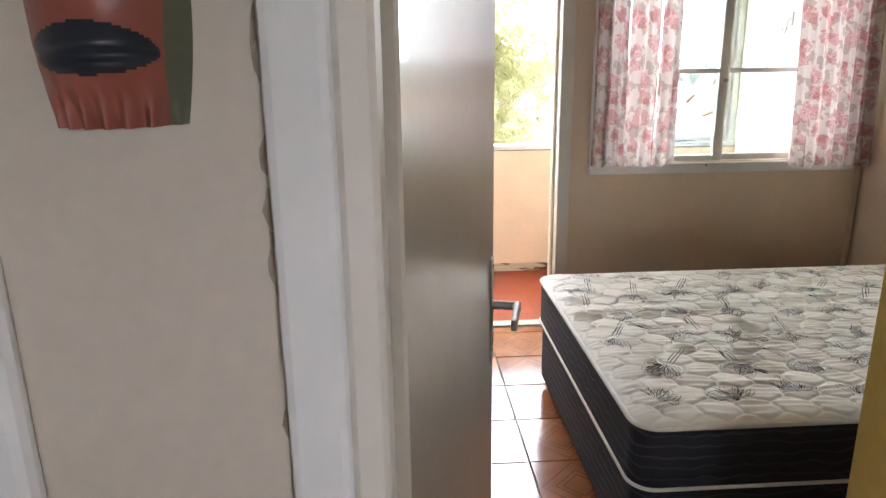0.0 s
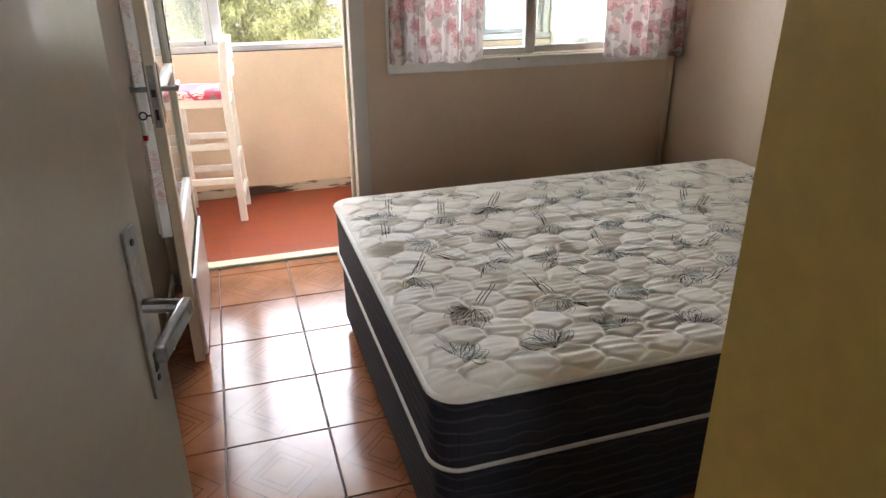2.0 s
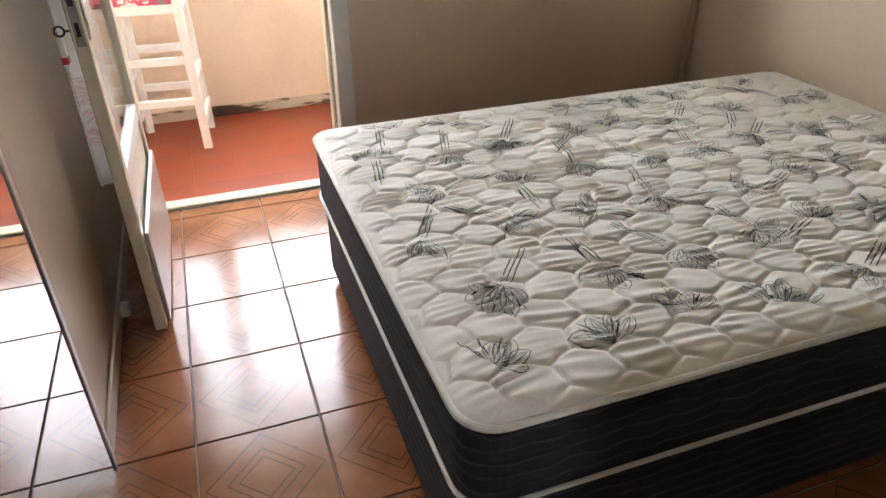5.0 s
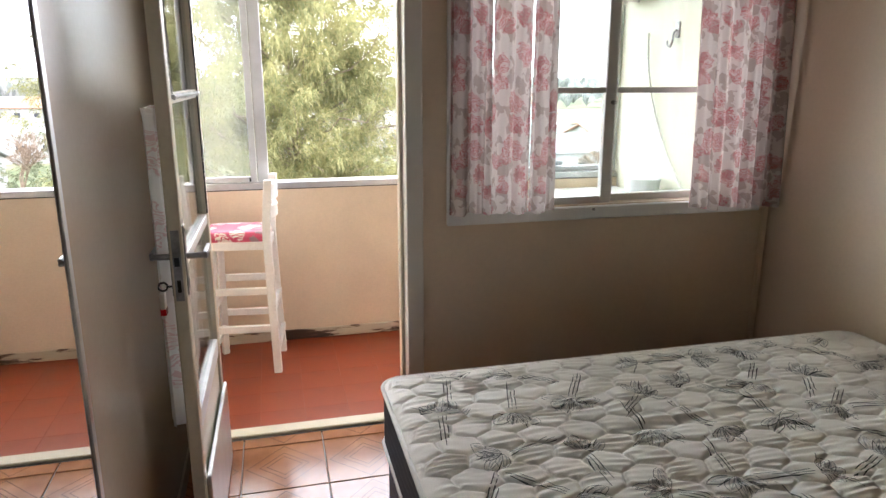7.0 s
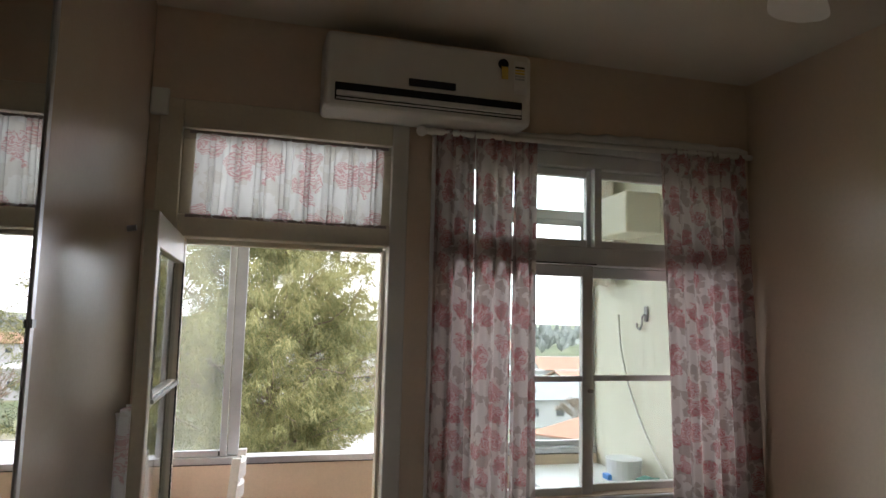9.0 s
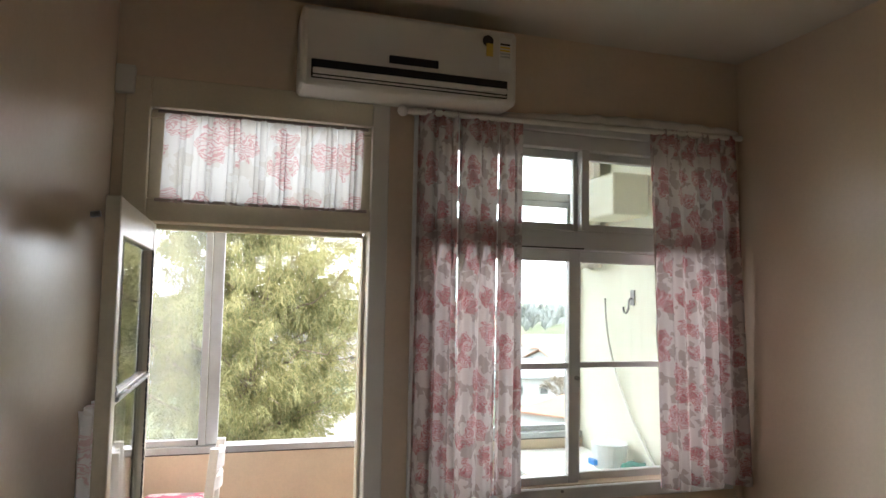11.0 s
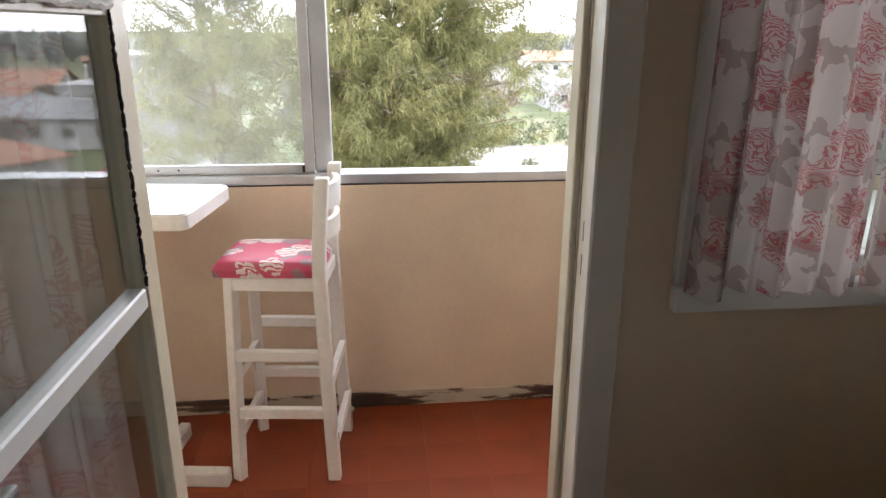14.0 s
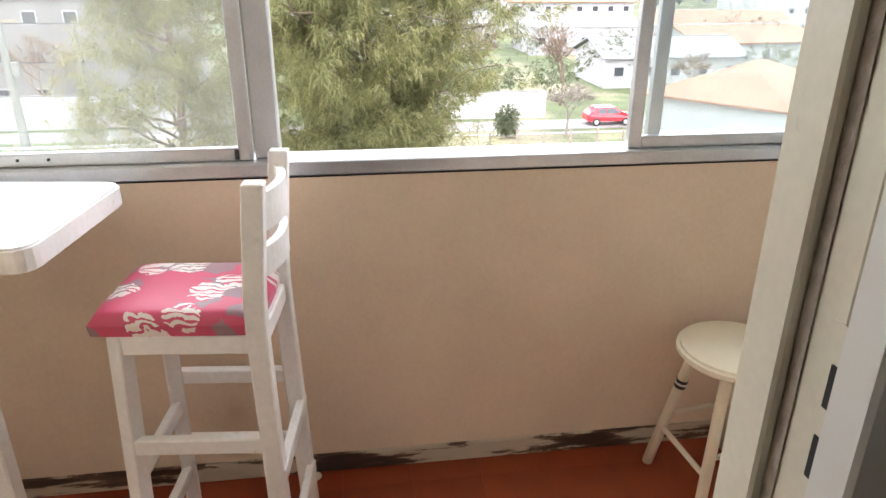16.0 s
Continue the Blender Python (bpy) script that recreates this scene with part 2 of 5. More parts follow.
def red_floor_material():
    m = bpy.data.materials.new("red_waxed_balcony_floor")
    nt, p = nodes_of(m)
    tc = nt.nodes.new("ShaderNodeTexCoord")
    n = nt.nodes.new("ShaderNodeTexNoise")
    n.inputs["Scale"].default_value, n.inputs["Detail"].default_value = 5, 7
    nt.links.new(tc.outputs["Object"], n.inputs["Vector"])
    info = nt.nodes.new("ShaderNodeObjectInfo")
    f = math_node(nt, "ADD", math_node(nt, "MULTIPLY", n.outputs["Fac"], 0.8), math_node(nt, "MULTIPLY", info.outputs["Random"], 0.06))
    ramp = nt.nodes.new("ShaderNodeValToRGB")
    ramp.color_ramp.elements[0].position, ramp.color_ramp.elements[0].color = 0.25, (0.22, 0.036, 0.011, 1)
    ramp.color_ramp.elements[1].position, ramp.color_ramp.elements[1].color = 0.75, (0.34, 0.068, 0.022, 1)
    nt.links.new(f, ramp.inputs["Fac"])
    nt.links.new(ramp.outputs["Color"], p.inputs["Base Color"])
    rr = nt.nodes.new("ShaderNodeMapRange")
    rr.inputs["To Min"].default_value, rr.inputs["To Max"].default_value = 0.2, 0.5
    nt.links.new(n.outputs["Fac"], rr.inputs["Value"])
    nt.links.new(rr.outputs["Result"], p.inputs["Roughness"])
    b = nt.nodes.new("ShaderNodeBump")
    b.inputs["Strength"].default_value, b.inputs["Distance"].default_value = 0.15, 0.003
    nt.links.new(n.outputs["Fac"], b.inputs["Height"])
    nt.links.new(b.outputs["Normal"], p.inputs["Normal"])
    return m


RED_FLOOR = red_floor_material()


def skirting_material():
    m = bpy.data.materials.new("peeling_skirting_paint")
    nt, p = nodes_of(m)
    tc = nt.nodes.new("ShaderNodeTexCoord")
    mp = nt.nodes.new("ShaderNodeMapping")
    mp.inputs["Scale"].default_value = (1.3, 1.3, 9.0)
    nt.links.new(tc.outputs["Object"], mp.inputs["Vector"])
    n = nt.nodes.new("ShaderNodeTexNoise")
    n.inputs["Scale"].default_value, n.inputs["Detail"].default_value, n.inputs["Roughness"].default_value = 2.2, 9, 0.62
    nt.links.new(mp.outputs["Vector"], n.inputs["Vector"])
    ramp = nt.nodes.new("ShaderNodeValToRGB")
    e = ramp.color_ramp.elements
    e[0].position, e[0].color = 0.43, (0.055, 0.032, 0.022, 1)
    e[1].position, e[1].color = 0.55, (0.55, 0.48, 0.37, 1)
    x = e.new(0.485)
    x.color = (0.12, 0.07, 0.045, 1)
    y = e.new(0.51)
    y.color = (0.50, 0.43, 0.33, 1)
    nt.links.new(n.outputs["Fac"], ramp.inputs["Fac"])
    nt.links.new(ramp.outputs["Color"], p.inputs["Base Color"])
    b = nt.nodes.new("ShaderNodeBump")
    b.inputs["Strength"].default_value, b.inputs["Distance"].default_value = 0.8, 0.006
    nt.links.new(n.outputs["Fac"], b.inputs["Height"])
    nt.links.new(b.outputs["Normal"], p.inputs["Normal"])
    p.inputs["Roughness"].default_value = 0.7
    return m


SKIRT = skirting_material()


def floral_material(name, ground, flower, leaf, flower_scale, translucent, white_flower=False):
    """A printed cloth in metres of fabric (UV): loose flowers, soft leaves, thin red sketch lines."""
    m = bpy.data.materials.new(name)
    nt, p = nodes_of(m)
    uv = nt.nodes.new("ShaderNodeUVMap")
    warp = nt.nodes.new("ShaderNodeTexNoise")
    warp.inputs["Scale"].default_value, warp.inputs["Detail"].default_value = flower_scale * 2.5, 3
    nt.links.new(uv.outputs["UV"], warp.inputs["Vector"])
    add = nt.nodes.new("ShaderNodeVectorMath")
    add.operation = "MULTIPLY_ADD"
    add.inputs[1].default_value = ((0.5 if white_flower else 0.85) / flower_scale,) * 3
    nt.links.new(warp.outputs["Color"], add.inputs[0])
    nt.links.new(uv.outputs["UV"], add.inputs[2])

    def cells(scale, rand=1.0):
        v = nt.nodes.new("ShaderNodeTexVoronoi")
        v.voronoi_dimensions = "2D"
        v.inputs["Scale"].default_value, v.inputs["Randomness"].default_value = scale, rand
        nt.links.new(add.outputs[0], v.inputs["Vector"])
        return v

    big, small = cells(flower_scale), cells(flower_scale * 1.7)
    petals = nt.nodes.new("ShaderNodeTexWave")
    petals.wave_type = "RINGS"
    petals.inputs["Scale"].default_value = flower_scale * (2.2 if white_flower else 4)
    petals.inputs["Distortion"].default_value = 9
    petals.inputs["Detail"].default_value = 2
    nt.links.new(add.outputs[0], petals.inputs["Vector"])
    soft = nt.nodes.new("ShaderNodeTexNoise")
    soft.inputs["Scale"].default_value, soft.inputs["Detail"].default_value = flower_scale * 0.9, 3
    nt.links.new(uv.outputs["UV"], soft.inputs["Vector"])
    blot = math_node(nt, "GREATER_THAN", soft.outputs["Fac"], 0.50 if white_flower else 0.45)
    leafy = math_node(nt, "MULTIPLY", math_node(nt, "LESS_THAN", small.outputs["Distance"], 0.40), blot)
    inside = math_node(nt, "LESS_THAN", big.outputs["Distance"], 0.30 if white_flower else 0.36)
    lines_ = math_node(nt, "GREATER_THAN", petals.outputs["Fac"], 0.30 if white_flower else 0.60)
    fl = math_node(nt, "MULTIPLY", inside, lines_)
    c = mix_col(nt, math_node(nt, "MULTIPLY", leafy, 0.75 if white_flower else 0.7), ground, leaf)
    if not white_flower:
        c = mix_col(nt, math_node(nt, "MULTIPLY", inside, 0.15), c, flower)
    c = mix_col(nt, math_node(nt, "MULTIPLY", fl, 0.9 if white_flower else 0.7), c, flower)
    nt.links.new(c, p.inputs["Base Color"])
    p.inputs["Roughness"].default_value = 0.85 if translucent else 0.45
    weave = nt.nodes.new("ShaderNodeTexNoise")
    weave.inputs["Scale"].default_value = 300
    nt.links.new(uv.outputs["UV"], weave.inputs["Vector"])
    b = nt.nodes.new("ShaderNodeBump")
    b.inputs["Strength"].default_value, b.inputs["Distance"].default_value = 0.15, 0.001
    nt.links.new(weave.outputs["Fac"], b.inputs["Height"])
    nt.links.new(b.outputs["Normal"], p.inputs["Normal"])
    if translucent:
        t = nt.nodes.new("ShaderNodeBsdfTranslucent")
        nt.links.new(c, t.inputs["Color"])
        x = nt.nodes.new("ShaderNodeMixShader")
        x.inputs["Fac"].default_value = translucent
        o = nt.nodes["Material Output"]
        nt.links.new(p.outputs["BSDF"], x.inputs[1])
        nt.links.new(t.outputs["BSDF"], x.inputs[2])
        nt.links.new(x.outputs["Shader"], o.inputs["Surface"])
    return m


CURTAIN = floral_material("floral_curtain_cloth", (0.60, 0.53, 0.50), (0.42, 0.055, 0.07), (0.34, 0.26, 0.23), 10.0, 0.27)
CUSHION = floral_material("pink_floral_oilcloth", (0.55, 0.07, 0.14), (0.78, 0.75, 0.70), (0.20, 0.21, 0.22), 8.0, 0.0, True)
SHEER_WHITE = floral_material("plain_sheer_cloth", (0.93, 0.92, 0.92), (0.78, 0.52, 0.54), (0.84, 0.81, 0.79), 6.0, 0.3)
SHEER = floral_material("white_sheer_cloth", (0.78, 0.77, 0.76), (0.62, 0.30, 0.31), (0.68, 0.65, 0.61), 6.0, 0.5)


# ---- building helpers ----
def part(name, bm, material, parent=None, label="", smooth=False):
    me = bpy.data.meshes.new(name)
    bm.to_mesh(me)
    bm.free()
    for mm in (material if isinstance(material, (list, tuple)) else [material]):
        me.materials.append(mm)
    if smooth:
        for f in me.polygons:
            f.use_smooth = True
    ob = new(name, me)
    if parent is not None:
        ob.parent = parent
    if label:
        ob["label"] = label
    return ob


def thing(name, at, label, category, group="", kind="", rz=0.0):
    e = new(name)
    e.matrix_world = pose(*at, 0, 0, rz)
    e.empty_display_size = 0.05
    return tagged(e, label, category, group, kind)


def add_box(bm, x0, x1, y0, y1, z0, z1, bevel=0.0, seg=1, m=None):
    r = bmesh.ops.create_cube(bm, size=1.0)
    vs = r["verts"]
    bmesh.ops.scale(bm, vec=(x1 - x0, y1 - y0, z1 - z0), verts=vs)
    bmesh.ops.translate(bm, vec=((x0 + x1) / 2, (y0 + y1) / 2, (z0 + z1) / 2), verts=vs)
    if bevel:
        es = list({e for v in vs for e in v.link_edges})
        r = bmesh.ops.bevel(bm, geom=es, offset=bevel, segments=seg, affect="EDGES", profile=0.5)
        vs = list({v for f in r["faces"] for v in f.verts} | {v for v in vs if v.is_valid})
    if m is not None:
        bmesh.ops.transform(bm, matrix=m, verts=vs)
    return vs


def box(x0, x1, y0, y1, z0, z1, bevel=0.0, seg=1):
    bm = bmesh.new()
    add_box(bm, x0, x1, y0, y1, z0, z1, bevel, seg)
    return bm


def beam(a, b, w, d, bevel=0.003):
    """A square bar from a to b, w across and d deep."""
    a, b = Vector(a), Vector(b)
    bm = bmesh.new()
    q = (b - a).to_track_quat("Z", "Y").to_matrix().to_4x4()
    add_box(bm, -w / 2, w / 2, -d / 2, d / 2, 0, (b - a).length, bevel, 1, Matrix.Translation(a) @ q)
    return bm


def cyl(a, b, r0, r1=None, n=14, bm=None):
    a, b = Vector(a), Vector(b)
    bm = bm or bmesh.new()
    q = (b - a).to_track_quat("Z", "Y").to_matrix().to_4x4()
    bmesh.ops.create_cone(bm, cap_ends=True, segments=n, radius1=r0, radius2=r0 if r1 is None else r1, depth=(b - a).length,
                          matrix=Matrix.Translation((a + b) / 2) @ q)
    return bm


def tube(points, r, n=8, taper=1.0):
    """A round tube along a smooth line."""
    bm = bmesh.new()
    pts = [Vector(p) for p in points]
    rings = []
    for i, p in enumerate(pts):
        d = (pts[min(i + 1, len(pts) - 1)] - pts[max(i - 1, 0)]).normalized()
        q = d.to_track_quat("Z", "Y")
        rr = r * (1 + (taper - 1) * i / max(1, len(pts) - 1))
        rings.append([bm.verts.new(p + q @ Vector((rr * math.cos(2 * math.pi * k / n), rr * math.sin(2 * math.pi * k / n), 0))) for k in range(n)])
    for a, b in zip(rings, rings[1:]):
        for k in range(n):
            bm.faces.new((a[k], a[(k + 1) % n], b[(k + 1) % n], b[k]))
    bm.faces.new(rings[0][::-1])
    bm.faces.new(rings[-1])
    return bm


def cells_wall(name, cuts_u, cuts_z, holes, span, along, material, label):
    """A wall of boxes along x or y with openings through it. span: its two faces."""
    bm = bmesh.new()
    for u0, u1 in zip(cuts_u, cuts_u[1:]):
        for z0, z1 in zip(cuts_z, cuts_z[1:]):
            cu, cz = (u0 + u1) / 2, (z0 + z1) / 2
            if any(h[0] < cu < h[1] and h[2] < cz < h[3] for h in holes):
                continue
            if along == "x":
                add_box(bm, u0, u1, span[0], span[1], z0, z1)
            else:
                add_box(bm, span[0], span[1], u0, u1, z0, z1)
    bmesh.ops.remove_doubles(bm, verts=bm.verts, dist=1e-5)
    return tagged(part(name, bm, material), label, "wall", kind="structure")


def slab(name, x0, x1, y0, y1, z0, z1, material, label, category):
    return tagged(part(name, box(x0, x1, y0, y1, z0, z1), material), label, category, kind="structure")

# ---- large structure ----
H = 2.84
cells_wall("wall_north", [-0.02, 0.06, 0.93, 1.10, 2.49, 2.60], [0, 0.98, 2.46, 2.47, H],
           [(0.06, 0.93, -1, 2.465), (1.10, 2.49, 0.98, 2.47)], (3.575, 3.735), "x", WALL, "beige painted bedroom wall with a door and a window")
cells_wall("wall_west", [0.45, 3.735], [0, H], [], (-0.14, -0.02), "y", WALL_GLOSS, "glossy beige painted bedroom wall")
cells_wall("wall_east", [0.45, 3.735], [0, H], [], (2.60, 2.72), "y", WALL, "plain beige painted bedroom wall beside the bed")
cells_wall("wall_south", [-0.90, 0.012, 0.96, 2.72], [0, 2.10, H], [(0.012, 0.96, -1, 2.10)], (0.335, 0.45), "x", HALL,
           "greige painted wall between hall and bedroom")
cells_wall("wall_partition", [0.33, 0.985], [0, H], [], (0.842, 0.962), "y", OCHRE, "ochre yellow varnished partition end beside the doorway")
slab("floor", -0.14, 2.72, 0.45, 3.70, -0.14, -0.006, GROUT, "bedroom floor bed of grey grout under terracotta tiles", "floor")
slab("ceiling", -0.14, 2.72, 0.335, 3.735, H, H + 0.12, CEIL, "plain off-white painted bedroom ceiling", "ceiling")
# hall behind the doorway
slab("floor_hall", -0.90, 1.9, -1.5, 0.45, -0.14, -0.004, TILE, "terracotta hall floor", "floor")
slab("ceiling_hall", -0.90, 1.9, -1.5, 0.335, H, H + 0.1, CEIL, "plain hall ceiling", "ceiling")
cells_wall("wall_hall_west", [-1.5, 0.335], [0, H], [], (-1.0, -0.90), "y", HALL, "plain hall wall")
cells_wall("wall_hall_east", [-1.5, 0.335], [0, H], [], (1.9, 2.0), "y", HALL, "plain hall wall")
# unseen wall, its opening added to let daylight into the hall
cells_wall("wall_hall_south", [-1.0, 0.35, 0.85, 2.0], [0, 1.3, 1.8, H], [(0.35, 0.85, 1.3, 1.8)], (-1.6, -1.5), "x", HALL, "unseen hall wall with an opening added for light")

# balcony shell
BZ, PY = -0.03, 4.885
slab("balcony_floor", -1.72, 2.66, 3.70, 5.03, -0.2, BZ - 0.004, GROUT, "balcony floor bed below the red tiles", "floor")
slab("balcony_parapet", -1.6, 2.52, PY, 5.03, BZ - 0.004, 0.885, PEACH, "peach painted balcony parapet wall with faint stains", "wall")
cells_wall("balcony_wall_east", [3.735, 5.03], [-0.2, 2.80], [], (2.52, 2.66), "y", PALE, "pale cream balcony end wall")
cells_wall("balcony_wall_west", [3.735, 5.03], [-0.2, 2.80], [], (-1.72, -1.6), "y", PALE, "pale cream balcony end wall")
slab("wall_balcony_side", -1.72, -0.14, 3.575, 3.735, -0.2, 2.80, PEACH, "peach painted facade wall along the balcony", "wall")
slab("balcony_ceiling", -1.72, 2.66, 3.735, 5.10, 2.80, 2.92, PALE, "pale balcony ceiling", "ceiling")
tagged(part("skirting_balcony", box(-1.6, 2.52, PY - 0.012, PY, BZ, BZ + 0.062, 0.003), SKIRT),
       "dark balcony skirting with peeling cream paint", "skirting", kind="structure")

# doorway to the hall: jamb, casing
tagged(part("door_casing_hall", box(-0.025, 0.012, 0.318, 0.335, 0, 2.14, 0.006, 2), TRIM_WHITE), "white gloss casing of the hall doorway", "trim", kind="structure")
tagged(part("door_jamb_hall", box(0.012, 0.035, 0.322, 0.462, 0, 2.10, 0.004), TRIM_SHADED), "chipped cream painted door jamb", "trim", kind="structure")
tagged(part("door_head_hall", box(0.035, 0.842, 0.33, 0.46, 2.07, 2.10, 0.003), CREAM), "cream painted head of the hall doorway", "trim", kind="structure")
tagged(part("hall_side_trim", box(-0.292, -0.175, 0.315, 0.335, 0, 2.2, 0.008, 2), TRIM_WHITE), "white gloss casing on the hall wall", "trim", kind="structure")

CHIP = mat("bare_plaster_chip", (0.34, 0.28, 0.22), 0.9, vary=0.2, scale=60, bump=0.4)
chip_rng = random.Random(9)
casing = bpy.data.objects["door_casing_hall"]
for z, h_ in ((1.425, 0.045), (1.455, 0.03), (1.485, 0.025), (1.545, 0.05), (1.60, 0.03), (1.32, 0.02), (1.23, 0.03), (1.14, 0.02)):
    bm = bmesh.new()
    n_ = 12
    ring_ = [bm.verts.new((-0.027 + 0.0045 * math.cos(k * 6.283 / n_) * chip_rng.uniform(0.5, 1.2), 0.3338, z + h_ / 2 * math.sin(k * 6.283 / n_) * chip_rng.uniform(0.7, 1.1))) for k in range(n_)]
    f_ = bm.faces.new(ring_)
    r_ = bmesh.ops.extrude_face_region(bm, geom=[f_])
    bmesh.ops.translate(bm, vec=(0, 0.003, 0), verts=[v for v in r_["geom"] if isinstance(v, bmesh.types.BMVert)])
    bmesh.ops.recalc_face_normals(bm, faces=bm.faces)
    part("paint_chip", bm, CHIP, casing, "bare chip in the paint")

# entry door, open into the bedroom
HX, HY, TX, TY = 0.047, 0.485, 0.221, 1.228
ang = math.degrees(math.atan2(TY - HY, TX - HX))
entry = thing("door_1", (HX, HY, 0), "open grey-beige gloss door with worn lever handle", "door", kind="structure", rz=ang)
L = math.hypot(TX - HX, TY - HY)
part("leaf", box(0, L, 0.0, 0.036, 0.012, 2.05, 0.003), DOOR, entry)


def lever(parent, x, y, z, side, reach, plate=(0.034, 0.21), m=STEEL):
    """A lever handle with its long plate; side: the way it faces along y; reach: the way the lever points along x."""
    w, h = plate
    pl = part("handle_plate", box(x - w / 2, x + w / 2, min(y, y + side * 0.004), max(y, y + side * 0.004), z - h * 0.55, z + h * 0.45, 0.0015), m, parent, "worn chrome handle plate")
    part("keyhole", box(x - 0.005, x + 0.005, y + side * 0.004 - 0.0008, y + side * 0.004 + 0.0008, z - 0.085, z - 0.06, 0), DARK_GAP, pl)
    for s in (-0.45, 0.37):
        part("screw", cyl((x, y + side * 0.003, z + h * s), (x, y + side * 0.0055, z + h * s), 0.004, n=10), BLACK, pl)
    part("lever", tube([(x, y, z), (x, y + side * 0.03, z), (x + reach * 0.004, y + side * 0.047, z), (x + reach * 0.02, y + side * 0.052, z)], 0.0085, 10), m, parent)
    part("lever_grip", box(min(x + reach * 0.0, x + reach * 0.105), max(x + reach * 0.0, x + reach * 0.105), y + side * 0.052 - 0.006, y + side * 0.052 + 0.006, z - 0.011, z + 0.011, 0.004, 2), m, parent, "worn chrome lever")
    return pl


lever(entry, L - 0.045, 0.0, 1.078, -1, -1)
lever(entry, L - 0.045, 0.036, 1.078, 1, -1)
part("lock_face", box(L - 0.001, L + 0.0015, 0.008, 0.028, 0.98, 1.16), STEEL, entry)
for z in (0.25, 0.98, 1.8):
    part("hinge", cyl((-0.004, 0.004, z), (-0.004, 0.004, z + 0.09), 0.008, n=10), CREAM, entry)

# balcony door frame with fanlight
dframe = thing("door_frame_balcony", (0, 0, -0.025), "cream painted balcony door frame with curtained fanlight", "door frame", kind="structure")
part("left_casing", box(0.015, 0.098, 3.558, 3.60, 0, 2.515, 0.004), CREAM, dframe)
part("right_casing", box(0.886, 0.955, 3.556, 3.60, 0, 2.515, 0.004), TRIM_SHADED, dframe)
part("top_casing", box(0.098, 0.888, 3.556, 3.60, 2.405, 2.515, 0.004), CREAM, dframe)
part("left_jamb", box(0.045, 0.084, 3.60, 3.70, 0, 2.46), CREAM, dframe)
part("right_jamb", box(0.889, 0.93, 3.60, 3.70, 0, 2.46, 0.002), CREAM, dframe)
part("right_stop", box(0.876, 0.889, 3.648, 3.702, 0, 1.995, 0.003), CREAM, dframe, "weathered cream door stop")
part("left_stop", box(0.084, 0.090, 3.648, 3.702, 0, 1.995, 0.002), CREAM, dframe)
part("transom_rail", box(0.098, 0.888, 3.562, 3.68, 2.002, 2.085, 0.004), CREAM, dframe)
part("rail_stop", box(0.090, 0.876, 3.648, 3.702, 1.985, 2.002, 0.002), CREAM, dframe)
for n_, q in (("fanlight_rail", (0.098, 0.888, 2.372, 2.405)), ("fanlight_stile", (0.098, 0.150, 2.085, 2.372)), ("fanlight_stile", (0.848, 0.888, 2.085, 2.372))):
    part(n_, box(q[0], q[1], 3.575, 3.612, q[2], q[3], 0.004), CREAM, dframe)
part("fanlight_glass", box(0.10, 0.888, 3.625, 3.629, 2.078, 2.405), GLASS_HAZY, dframe).visible_shadow = False
for z0, z1 in ((1.078, 1.116), (1.011, 1.051)):
    part("strike_hole", box(0.8865, 0.8892, 3.591, 3.603, z0, z1), DARK_GAP, dframe, "dark strike hole in the jamb")
part("rebate_gap", box(0.8872, 0.8892, 3.634, 3.648, 0.0, 1.99), CHIP, dframe, "dark brown strip along the rebate groove")
part("strike_plate", box(0.8880, 0.8890, 3.583, 3.612, 0.98, 1.15), CREAM, dframe)
tagged(part("threshold", box(0.10, 0.90, 3.693, 3.765, -0.06, 0.012, 0.004), CREAM), "worn cream painted door threshold", "threshold", kind="structure")
tagged(part("threshold_gap", box(0.12, 0.895, 3.678, 3.693, -0.05, -0.001), DARK_GAP), "dark gap along the threshold", "gap", kind="structure")
tagged(part("frame_corner_box", box(-0.018, 0.045, 3.545, 3.575, 2.42, 2.52, 0.006, 2), PLASTIC), "small cream cable box by the door frame", "cable box")

# balcony door leaf, opened against the west wall
bdoor = thing("door_2", (0.101, 3.553, -0.018), "open glazed balcony door with chipped white putty and cracked paint", "door", kind="structure", rz=-90.8)
BL = 0.715
part("lock_stile", box(BL - 0.055, BL, 0.0, 0.036, 0.02, 1.985, 0.003), CREAM, bdoor)
part("hinge_stile", box(0, 0.055, 0.0, 0.036, 0.02, 1.985, 0.003), CREAM, bdoor)
part("top_rail", box(0.055, BL - 0.055, 0.002, 0.034, 1.89, 1.985, 0.003), CREAM, bdoor)
part("glazing_bar", box(0.055, BL - 0.055, 0.006, 0.032, 1.46, 1.487, 0.002), CREAM, bdoor)
part("middle_rail", box(0.055, BL - 0.055, 0.002, 0.034, 1.01, 1.045, 0.003), TRIM_WHITE, bdoor)
part("lower_rail", box(0.055, BL - 0.055, 0.002, 0.034, 0.50, 0.56, 0.003), TRIM_WHITE, bdoor)
part("bottom_panel", box(0.055, BL - 0.055, 0.010, 0.026, 0.14, 0.50), CREAM, bdoor)
part("bottom_rail", box(0.055, BL - 0.055, 0.002, 0.034, 0.02, 0.14, 0.003), CREAM, bdoor)
for z0, z1 in ((1.487, 1.89), (1.045, 1.46), (0.56, 1.01)):
    g = part("glass_pane", box(0.055, BL - 0.055, 0.017, 0.020, z0, z1), GLASS, bdoor)
    g.visible_shadow = False
rng = random.Random(4)


